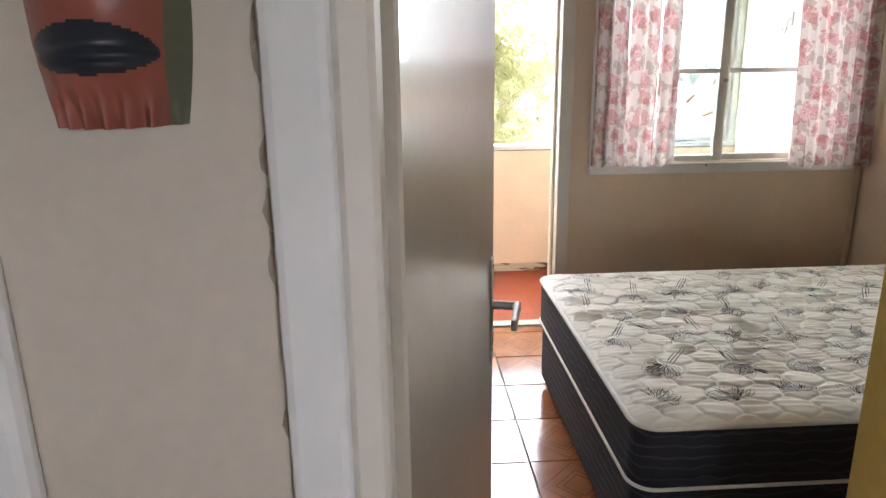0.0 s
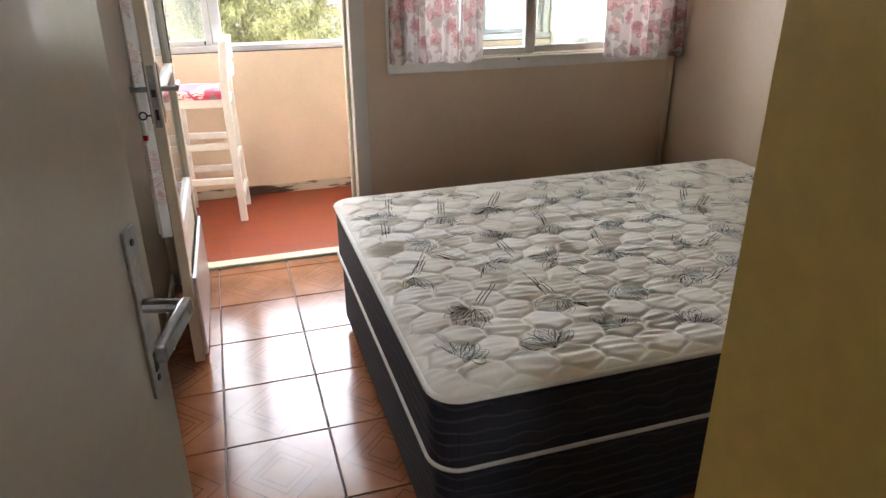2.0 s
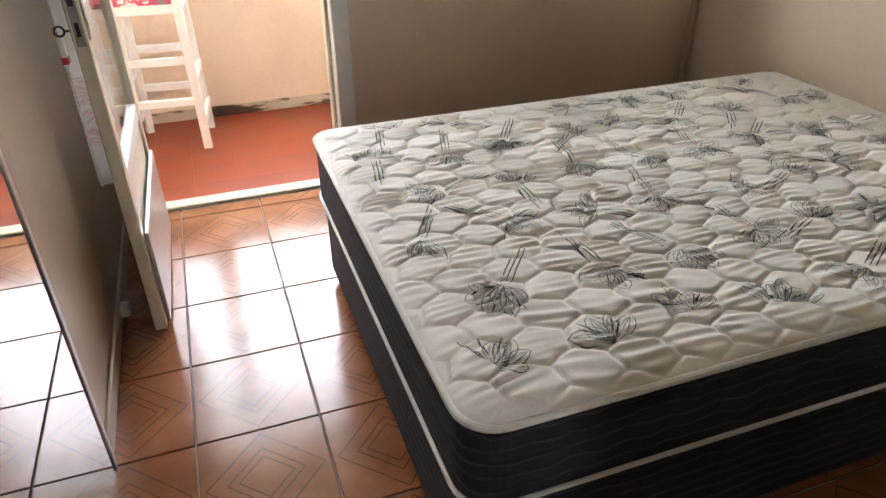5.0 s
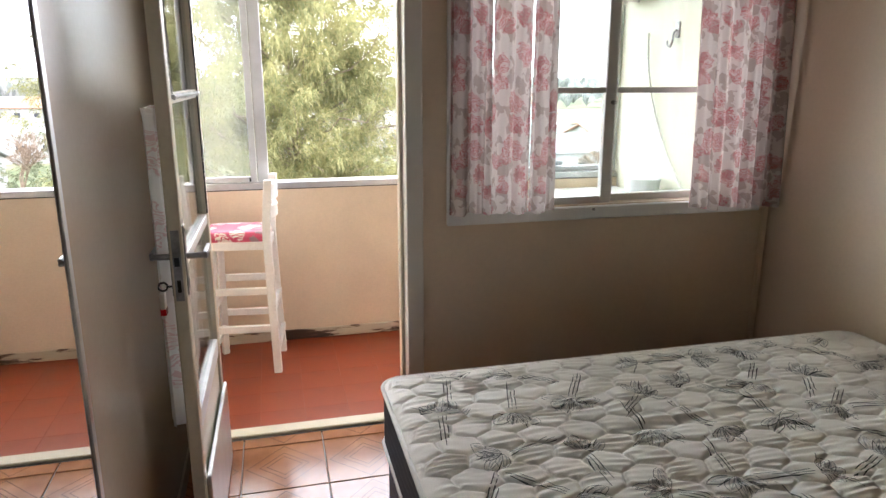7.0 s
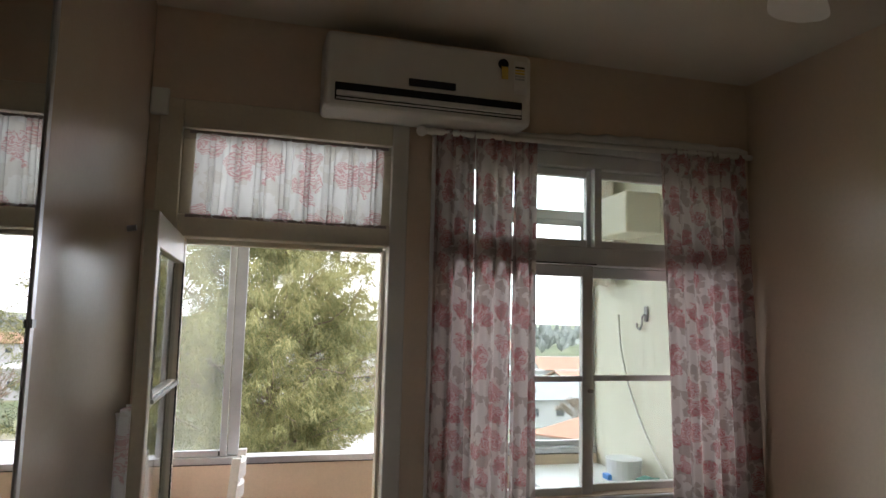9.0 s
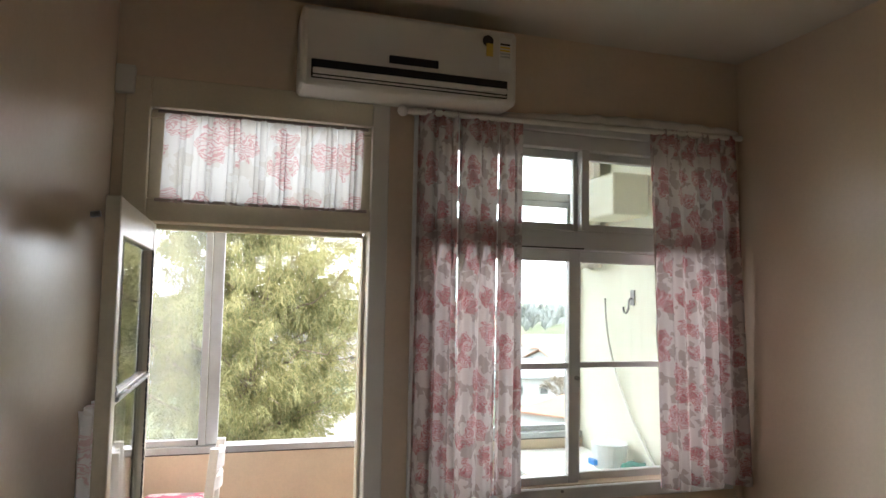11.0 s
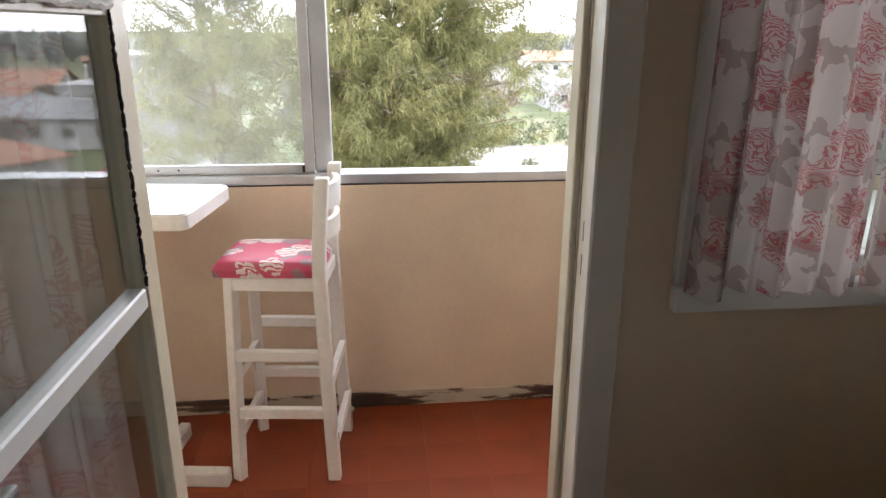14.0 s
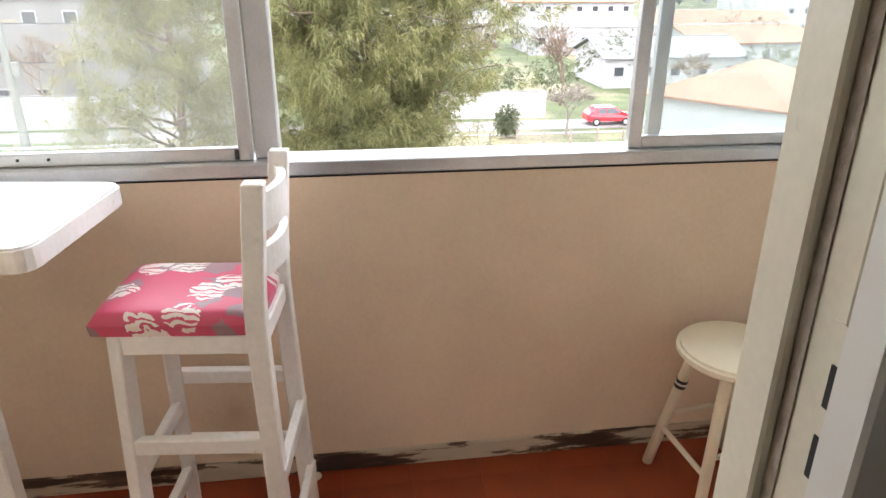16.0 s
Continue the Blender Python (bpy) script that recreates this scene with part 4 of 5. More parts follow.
rng = random.Random(21)
ink_v, ink_f, soft_v, soft_f = [], [], [], []
for gi in range(9):
    for gj in range(6):
        cx = BX0 + 0.12 + gi * 0.212 + (0.1 if gj % 2 else 0) + rng.uniform(-0.03, 0.03)
        cy = BY0 + 0.11 + gj * 0.237 + rng.uniform(-0.03, 0.03)
        if corner_in(cx, cy) < 0.09:
            continue
        a0 = rng.uniform(0, 6.28)
        for k in range(3):        # straight stems
            o = (k - 1) * 0.011
            ln = rng.uniform(0.12, 0.20)
            p0 = (cx - math.sin(a0) * o, cy + math.cos(a0) * o)
            pts = [(p0[0] + math.cos(a0) * ln * t / 8 + rng.uniform(-0.001, 0.001), p0[1] + math.sin(a0) * ln * t / 8) for t in range(1, 9)]
            if all(corner_in(*q) > 0.05 for q in pts):
                stroke(ink_v, ink_f, pts, 0.0016)
        for k in range(rng.choice((4, 5, 5, 6))):   # pointed petals, drawn with a loose double line
            a = a0 + math.pi + (k - 2.2) * rng.uniform(0.46, 0.66)
            ln, wd = rng.uniform(0.06, 0.10), rng.uniform(0.014, 0.024)
            if corner_in(cx + math.cos(a) * ln * 1.1, cy + math.sin(a) * ln * 1.1) < 0.05:
                continue
            for side_ in (-1, 1):
                pts = []
                for t in range(11):
                    u = t / 10
                    w_ = side_ * wd * math.sin(math.pi * u ** 1.3) ** 0.7
                    pts.append((cx + math.cos(a) * ln * u - math.sin(a) * w_, cy + math.sin(a) * ln * u + math.cos(a) * w_))
                stroke(ink_v, ink_f, pts, 0.0009)
            for q in range(3):
                hw = wd * (q - 1) * 0.5
                pts = [(cx + math.cos(a) * ln * t / 6 * 0.9 - math.sin(a) * hw * math.sin(math.pi * t / 6), cy + math.sin(a) * ln * t / 6 * 0.9 + math.cos(a) * hw * math.sin(math.pi * t / 6)) for t in range(1, 7)]
                stroke(soft_v, soft_f, pts, 0.0015)
        for k in range(4):        # short straight stamens
            a = a0 + math.pi + rng.uniform(-1.3, 1.3)
            ln = rng.uniform(0.05, 0.10)
            pts = [(cx + math.cos(a) * ln * (0.3 + 0.7 * t / 5), cy + math.sin(a) * ln * (0.3 + 0.7 * t / 5)) for t in range(6)]
            if corner_in(*pts[-1]) > 0.05:
                stroke(ink_v, ink_f, pts, 0.0014)
for nm, vs_, fs_, m_ in (("flower_print", ink_v, ink_f, INK), ("petal_shading", soft_v, soft_f, INK_SOFT)):
    me = bpy.data.meshes.new(nm)
    me.from_pydata(vs_, [], fs_)
    me.materials.append(m_)
    o = new(nm, me)
    o.parent = mattress
    o["label"] = "grey-black printed flowers"
    o["kind"] = "stuff"


# ---- balcony glazing ----
glz = thing("window_2", (0, 0, 0), "aluminium sliding balcony window, middle sash slid open", "window", kind="structure")
GY = 4.935
part("bottom_track", box(-1.6, 2.52, PY - 0.003, GY + 0.06, 0.889, 0.925, 0.003), ALU, glz, "dull aluminium sill track")
part("sill_seam", box(-1.6, 2.52, PY - 0.002, GY, 0.8851, 0.889), DARK_GAP, glz, "dark seam below the sill track")
part("top_track", box(-1.6, 2.52, GY - 0.03, GY + 0.06, 2.74, 2.80, 0.003), ALU, glz)
part("upper_bar", box(-1.6, 2.52, GY - 0.01, GY + 0.05, 2.36, 2.42, 0.003), ALU, glz)
for x in (-1.6, 2.475):
    part("end_post", box(x, x + 0.045, GY - 0.025, GY + 0.055, 0.925, 2.74, 0.003), ALU, glz)


def slide(x0, x1, y, glass):
    bm_ = bmesh.new()
    s = 0.036
    add_box(bm_, x0, x0 + s, y, y + 0.024, 0.925, 2.36, 0.002)
    add_box(bm_, x1 - s, x1, y, y + 0.024, 0.925, 2.36, 0.002)
    add_box(bm_, x0 + s, x1 - s, y, y + 0.024, 0.925, 0.958, 0.002)
    add_box(bm_, x0 + s, x1 - s, y, y + 0.024, 2.325, 2.36, 0.002)
    o = part("sash", bm_, ALU, glz)
    g_ = part("pane", box(x0 + s, x1 - s, y + 0.010, y + 0.014, 0.958, 2.325), glass, o)
    g_.visible_shadow = False
    return o


slide(-0.72, 0.290, GY - 0.022, GLASS_HAZY)
slide(-1.55, -0.68, GY + 0.008, GLASS_HAZY)
part("fixed_post", box(0.292, 0.354, GY - 0.006, GY + 0.05, 0.925, 2.36, 0.003), ALU, glz)
slide(1.270, 2.05, GY - 0.022, GLASS_HAZY)
slide(1.335, 2.475, GY + 0.008, GLASS)
part("stopper", box(0.246, 0.256, GY - 0.027, GY - 0.020, 0.93, 0.955), BLACK, glz)
for x in (-0.36, -0.26, -0.19):
    part("screw", cyl((x, GY - 0.022, 0.943), (x, GY - 0.0245, 0.943), 0.004, n=8), BLACK, glz)
tagged(part("upper_glass", box(-1.56, 2.475, GY + 0.018, GY + 0.022, 2.42, 2.74), GLASS_HAZY), "dusty fixed upper glass of the balcony", "glass pane", kind="structure").visible_shadow = False


# ---- bar stools and tables ----
def cushion(w, d, z0, h):
    bm = bmesh.new()
    uvl = bm.loops.layers.uv.new("UVMap")
    n = 22
    g = []
    for j in range(n + 1):
        row = []
        for i in range(n + 1):
            u, v = i / n * 2 - 1, j / n * 2 - 1
            e = (1 - abs(u) ** 8) * (1 - abs(v) ** 8)
            k = 1 - 0.02 * (abs(u * v) ** 6)
            row.append(bm.verts.new((u * w / 2 * k, v * d / 2 * k, z0 + h * (0.45 + 0.55 * e ** 0.4 if e > 0 else 0.0 + 0.45) + 0.004 * (1 - u * u) * (1 - v * v))))
        g.append(row)
    for j in range(n):
        for i in range(n):
            bm.faces.new((g[j][i], g[j][i + 1], g[j + 1][i + 1], g[j + 1][i])).smooth = True
    edge = [g[0][i] for i in range(n)] + [g[j][n] for j in range(n)] + [g[n][i] for i in range(n, 0, -1)] + [g[j][0] for j in range(n, 0, -1)]
    low = [bm.verts.new((v.co.x * 0.985, v.co.y * 0.985, z0)) for v in edge]
    for i in range(len(edge)):
        k = (i + 1) % len(edge)
        bm.faces.new((edge[k], edge[i], low[i], low[k]))
    bm.faces.new(low)
    for f in bm.faces:
        for lp in f.loops:
            lp[uvl].uv = (lp.vert.co.x + 0.5 * lp.vert.co.z, lp.vert.co.y + 0.7 * lp.vert.co.z)
    return bm


def bar_stool(at, rz=0.0, label="white painted bar stool with pink floral cushion"):
    """Seat centre over the origin; the back stands on +x."""
    s = thing("bar_stool", at, label, "bar stool", "balcony bar stools", rz=rz)
    W, D, SZ, SP = 0.30, 0.256, 0.720, 0.024
    for y in (-1, 1):
        part("front_leg", beam((-W / 2 + 0.005 - 0.012, y * (D / 2 + SP), 0), (-W / 2 + 0.012, y * (D / 2 - 0.012), SZ), 0.036, 0.036), WHITE_WOOD, s)
        leg = bmesh.new()
        pts = [(W / 2 + 0.014, 0.0), (W / 2 + 0.003, 0.35), (W / 2 - 0.006, SZ), (W / 2 - 0.004, 0.80), (W / 2 + 0.016, 1.035)]
        ring = []
        for (x, z) in pts:
            yy = y * (D / 2 + SP * (1 - min(z, SZ) / SZ) - 0.004)
            ring.append([leg.verts.new((x + a, yy + b, z)) for a, b in ((-0.021, -0.017), (0.021, -0.017), (0.021, 0.017), (-0.021, 0.017))])
        for a, b in zip(ring, ring[1:]):
            for k in range(4):
                leg.faces.new((a[k], a[(k + 1) % 4], b[(k + 1) % 4], b[k]))
        leg.faces.new(ring[0][::-1])
        leg.faces.new(ring[-1])
        bmesh.ops.bevel(leg, geom=leg.edges[:], offset=0.003, segments=1, affect="EDGES")
        part("rear_leg", leg, WHITE_WOOD, s)
        for z in (0.455, 0.25):
            part("side_rail", box(-W / 2 + 0.01, W / 2 + 0.01, y * (D / 2 + SP * (1 - z / SZ)) - 0.012, y * (D / 2 + SP * (1 - z / SZ)) + 0.012, z - 0.019, z + 0.019, 0.003), WHITE_WOOD, s)
        part("seat_apron", box(-W / 2 + 0.02, W / 2 - 0.01, y * (D / 2 - 0.004) - 0.011, y * (D / 2 - 0.004) + 0.011, SZ - 0.045, SZ, 0.003), WHITE_WOOD, s)
    for x, z in ((-W / 2 + 0.005, 0.37), (-W / 2, 0.16), (W / 2 + 0.015, 0.37), (W / 2 + 0.025, 0.16)):
        part("cross_rail", box(x - 0.011, x + 0.011, -D / 2 - 0.02, D / 2 + 0.02, z - 0.019, z + 0.019, 0.003), WHITE_WOOD, s)
    part("seat_apron", box(-W / 2 + 0.0, -W / 2 + 0.022, -D / 2 + 0.02, D / 2 - 0.02, SZ - 0.045, SZ, 0.003), WHITE_WOOD, s)
    part("seat_apron", box(W / 2 - 0.014, W / 2 + 0.006, -D / 2 + 0.02, D / 2 - 0.02, SZ - 0.045, SZ, 0.003), WHITE_WOOD, s)
    for z0, z1 in ((0.835, 0.895), (0.93, 1.005)):
        sl = bmesh.new()
        rows_ = []
        for i in range(13):
            v = i / 12 * 2 - 1
            x = W / 2 + 0.004 + 0.028 * (1 - v * v) + 0.05 * (z0 - 0.8)
            rows_.append([sl.verts.new((x + a, v * (D / 2 - 0.012), z)) for a, z in ((-0.009, z0), (0.009, z0), (0.009, z1), (-0.009, z1))])
        for a, b in zip(rows_, rows_[1:]):
            for k in range(4):
                sl.faces.new((a[k], b[k], b[(k + 1) % 4], a[(k + 1) % 4]))
        sl.faces.new(rows_[0])
        sl.faces.new(rows_[-1][::-1])
        part("back_slat", sl, WHITE_WOOD, s)
    bm_ = cushion(W + 0.040, D + 0.022, SZ, 0.052)
    bmesh.ops.translate(bm_, vec=(-0.022, 0, 0), verts=bm_.verts)
    part("seat_cushion", bm_, CUSHION, s, "pink oilcloth cushion with white flowers")
    return s


bar_stool((0.197, 4.588, BZ), -6)
bar_stool((-0.98, 4.60, BZ), 178, "white painted bar stool tucked behind the bar table")

tab = thing("bar_table", (-0.425, 4.675, BZ), "white painted wooden bar table with trestle feet", "bar table", rz=-7)
bm = rounded_block(-0.36, 0.415, -0.235, 0.185, 0.893, 0.943, 0.042, 4)
bmesh.ops.bevel(bm, geom=[e for e in bm.edges if abs(e.verts[0].co.z - e.verts[1].co.z) < 1e-4], offset=0.005, segments=2, affect="EDGES")
part("tabletop", bm, WHITE_WOOD, tab)
for x in (-0.24, 0.195):
    part("post", box(x - 0.034, x + 0.034, -0.185, -0.145, 0.045, 0.893, 0.004), WHITE_WOOD, tab)
    part("top_bearer", box(x - 0.02, x + 0.02, -0.20, 0.15, 0.835, 0.893, 0.004), WHITE_WOOD, tab)
for y in (-0.20,):
    part("foot", box(-0.36, 0.452, y - 0.022, y + 0.022, 0.0, 0.06, 0.010, 2), WHITE_WOOD, tab)
for x in (-0.24, 0.195):
    part("foot_bearer", box(x - 0.02, x + 0.02, -0.178, 0.085, 0.0, 0.058, 0.006), WHITE_WOOD, tab)
part("stretcher", box(-0.206, 0.161, -0.18, -0.15, 0.30, 0.36, 0.003), WHITE_WOOD, tab)

rst = thing("round_stool", (1.535, 4.67, BZ - 0.0), "cream painted round wooden stool with taped leg", "stool")
bm = cyl((0, 0, 0.435), (0, 0, 0.465), 0.155, n=36)
bmesh.ops.bevel(bm, geom=[e for e in bm.edges if abs(e.verts[0].co.z - e.verts[1].co.z) < 1e-4], offset=0.009, segments=2, affect="EDGES")
part("seat", bm, CREAM_WOOD, rst)
legs = []
for k, a in enumerate((140, 230, 320, 50)):
    ca, sa = math.cos(radians(a)), math.sin(radians(a))
    top, foot = Vector((0.10 * ca, 0.10 * sa, 0.437)), Vector((0.19 * ca, 0.19 * sa, 0.0))
    bm = tube([top, top.lerp(foot, 0.12), top.lerp(foot, 0.35), top.lerp(foot, 0.7), foot], 0.0155, 12)
    lg = part("leg", bm, CREAM_WOOD, rst, smooth=True)
    if k == 0:
        part("tape", tube([top.lerp(foot, 0.27), top.lerp(foot, 0.33)], 0.0175, 12), TAPE, lg, "black and white tape")
        part("tape", tube([top.lerp(foot, 0.29), top.lerp(foot, 0.305)], 0.0179, 12), PAPER, lg, "black and white tape")
    legs.append((top, foot))
for k in range(4):
    a, b = legs[k], legs[(k + 1) % 4]
    t = 0.55 if k % 2 else 0.68
    part("stretcher", tube([a[0].lerp(a[1], t), b[0].lerp(b[1], t)], 0.008, 8), CREAM_WOOD, rst, smooth=True)

bm = bmesh.new()
bmesh.ops.create_uvsphere(bm, u_segments=12, v_segments=8, radius=0.015)
bmesh.ops.scale(bm, vec=(1, 1, 0.75), verts=bm.verts)
pebble = part("pebble", bm, PAPER, smooth=True)
pebble.location = (0.385, 4.845, BZ + 0.0112)
tagged(pebble, "small white pebble lying on the balcony floor", "pebble")

# ---- balcony end by the window: laundry shelf and things ----
shelf = thing("laundry_counter", (2.24, 4.46, BZ), "white laundry counter below the balcony window", "counter")
part("counter_top", box(-0.34, 0.275, -0.40, 0.41, 0.82, 0.86, 0.006, 2), TRIM_WHITE, shelf)
part("counter_body", box(-0.31, 0.275, -0.38, 0.41, 0.0, 0.82), TRIM_WHITE, shelf)
CT = BZ + 0.86
jug = thing("plastic_tub", (2.40, 4.36, CT), "milky plastic tub with blue lid lying inside", "tub")
bm = cyl((0, 0, 0), (0, 0, 0.13), 0.085, 0.10, 20)
part("tub", bm, MILKY, jug)
part("label_patch", box(-0.112, -0.088, -0.03, 0.035, 0.02, 0.05, 0.003), BLUE, jug)
bm = bmesh.new()
bmesh.ops.create_icosphere(bm, subdivisions=4, radius=0.09)
for v in bm.verts:
    k = 1 + 0.35 * noise.noise(v.co * 28) + 0.2 * noise.noise(v.co * 60)
    v.co = Vector((v.co.x * k * 0.8, v.co.y * k * 1.2, max(-0.02, v.co.z * k * 0.7) + 0.02))
o = part("cleaning_cloth", bm, GREEN_CLOTH, smooth=True)
o.location = (2.40, 4.08, CT)
tagged(o, "crumpled dark green cleaning cloth", "cloth")
hook = thing("wall_hook", (2.515, 4.312, 1.722), "chrome wall hook on a small plate", "hook")
part("plate", box(-0.004, 0.005, -0.018, 0.018, -0.01, 0.075, 0.002), STEEL, hook)
part("hook_bow", tube([(-0.004, 0, 0.03), (-0.02, 0.006, 0.02), (-0.02, 0.012, -0.03), (-0.022, 0.03, -0.055), (-0.022, 0.055, -0.045), (-0.022, 0.06, -0.02)], 0.006, 8), STEEL, hook, smooth=True)
tagged(part("cable", tube([(2.50, 4.58 - 0.002 * i * i, 1.75 - 0.055 * i) for i in range(17)], 0.007, 6), PAPER, smooth=True), "white hose hanging on the balcony wall", "hose")
tagged(part("cable", tube([(2.50, 4.02 + 0.05 * math.sin(i * 0.25), 1.85 - 0.04 * i) for i in range(18)], 0.004, 6), INK_SOFT, smooth=True), "thin grey cable on the balcony wall", "cable")
htr = thing("wall_box", (2.40, 4.33, 2.25), "grey enamel appliance box high on the balcony wall", "wall box")
part("box_body", box(-0.10, 0.12, -0.17, 0.17, -0.06, 0.17, 0.012, 2), PALE, htr)
c5 = place(part("balcony_drape", cloth(0.28, 0.30, 0.85, 4, 0.018, 15, nu=60, nv=12), TRIM_SHADED), 2.46, 4.70, 2.78, 0, 0, 90)
tagged(c5, "cream cloth hanging at the balcony end", "drape")

# ---- outdoors ----
GZ = -10.5
GRASS = mat("rough_grass", (0.065, 0.085, 0.03), 0.9, vary=0.35, scale=0.25, fine=0.3, fine_scale=4, second=(0.15, 0.14, 0.08), second_scale=0.12, second_at=0.55)
ROAD = mat("pale_worn_road", (0.19, 0.18, 0.17), 0.85, vary=0.15, scale=0.4, fine=0.1, fine_scale=6)
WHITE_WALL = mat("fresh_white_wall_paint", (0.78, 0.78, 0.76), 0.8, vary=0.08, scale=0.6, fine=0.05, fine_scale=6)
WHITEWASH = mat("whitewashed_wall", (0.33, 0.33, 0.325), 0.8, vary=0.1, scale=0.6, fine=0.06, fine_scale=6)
ROOF_TILE = mat("clay_roof_tiles", (0.25, 0.125, 0.08), 0.8, vary=0.15, scale=0.7, fine=0.15, fine_scale=9)
ROOF_GREY = mat("fibre_cement_roof", (0.20, 0.205, 0.21), 0.85, vary=0.15, scale=0.5, fine=0.1, fine_scale=6)
GREY_RENDER = mat("grey_render", (0.17, 0.165, 0.155), 0.85, vary=0.1, scale=0.4, fine=0.06, fine_scale=6)
WIN_DARK = mat("dark_window_glass", (0.05, 0.055, 0.06), 0.15, vary=0.1, scale=2)
BARK = mat("grey_bark", (0.16, 0.12, 0.085), 0.9, vary=0.25, scale=6, bump=0.6)
TWIG = mat("dry_twigs", (0.17, 0.15, 0.12), 0.9, vary=0.2, scale=2)
POST = mat("weathered_post", (0.22, 0.19, 0.15), 0.9, vary=0.2, scale=4)
CONCRETE = mat("concrete_pole", (0.17, 0.175, 0.155), 0.85, vary=0.12, scale=3)
TYRE = mat("tyre_rubber", (0.02, 0.02, 0.02), 0.8, vary=0.1, scale=10)


def leaf_material(name, c0, c1, c2):
    m = bpy.data.materials.new(name)
    nt, p = nodes_of(m)
    g = nt.nodes.new("ShaderNodeNewGeometry")
    tc = nt.nodes.new("ShaderNodeTexCoord")
    n = nt.nodes.new("ShaderNodeTexNoise")
    n.inputs["Scale"].default_value, n.inputs["Detail"].default_value = 0.9, 3
    nt.links.new(tc.outputs["Object"], n.inputs["Vector"])
    f = math_node(nt, "ADD", math_node(nt, "MULTIPLY", g.outputs["Random Per Island"], 0.45), math_node(nt, "MULTIPLY", n.outputs["Fac"], 0.55))
    r = nt.nodes.new("ShaderNodeValToRGB")
    e = r.color_ramp.elements
    e[0].position, e[0].color = 0.25, (*c0, 1)
    e[1].position, e[1].color = 0.75, (*c2, 1)
    x = e.new(0.5)
    x.color = (*c1, 1)
    nt.links.new(f, r.inputs["Fac"])
    nt.links.new(r.outputs["Color"], p.inputs["Base Color"])
    p.inputs["Roughness"].default_value = 0.7
    t = nt.nodes.new("ShaderNodeBsdfTranslucent")
    nt.links.new(r.outputs["Color"], t.inputs["Color"])
    mx = nt.nodes.new("ShaderNodeMixShader")
    mx.inputs["Fac"].default_value = 0.35
    nt.links.new(p.outputs["BSDF"], mx.inputs[1])
    nt.links.new(t.outputs["BSDF"], mx.inputs[2])
    nt.links.new(mx.outputs["Shader"], nt.nodes["Material Output"].inputs["Surface"])
    return m


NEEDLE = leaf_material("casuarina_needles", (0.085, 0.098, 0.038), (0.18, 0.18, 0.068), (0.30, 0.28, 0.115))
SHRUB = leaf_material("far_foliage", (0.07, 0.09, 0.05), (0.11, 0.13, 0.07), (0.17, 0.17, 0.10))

# distance haze is put into these leaf colours: SHRUB made paler and greyer
HAZE_TINTED = leaf_material("haze_tinted_woods", (0.20, 0.22, 0.21), (0.25, 0.26, 0.25), (0.30, 0.31, 0.29))
tagged(part("ground", box(-1500, 1500, -200, 3000, GZ - 1, GZ), GRASS), "rough grass plain reaching the horizon", "ground", kind="structure")
tagged(part("road", box(-120, 120, 55.9, 59.4, GZ, GZ + 0.03), ROAD), "pale worn street crossing the grass", "road", kind="structure")
tagged(part("path_strip", box(-60, 60, 54.3, 54.7, GZ, GZ + 0.04), WHITEWASH), "narrow pale kerb line in the grass", "path", kind="structure")


def needles(name, centres, dirs, per, length, width, seed, material, parent):
    """Plumes of thin drooping needles round the given twig ends."""
    r = np.random.RandomState(seed)
    n = len(centres)
    c = np.repeat(np.array(centres), per, axis=0)
    d = np.repeat(np.array(dirs), per, axis=0)
    a = r.normal(size=(n * per, 3)) * 0.55 + d
    a[:, 2] -= 0.25
    a /= np.linalg.norm(a, axis=1)[:, None]
    ln = length * r.uniform(0.5, 1.2, (n * per, 1))
    root = c + d * r.uniform(-0.25, 0.2, (n * per, 1)) + r.normal(size=(n * per, 3)) * 0.05
    side = np.cross(a, r.normal(size=(n * per, 3)))
    side /= np.linalg.norm(side, axis=1)[:, None]
    mid = root + a * ln * 0.55 + np.array([0, 0, 0.03])
    tip = root + a * ln - np.array([0, 0, 0.06])
    v = np.stack([root, mid + side * width, tip, mid - side * width], axis=1).reshape(-1, 3)
    f = np.arange(n * per * 4).reshape(-1, 4)
    me = bpy.data.meshes.new(name)
    me.from_pydata(v.tolist(), [], f.tolist())
    me.materials.append(material)
    o = new(name, me)
    o.parent = parent
    return o


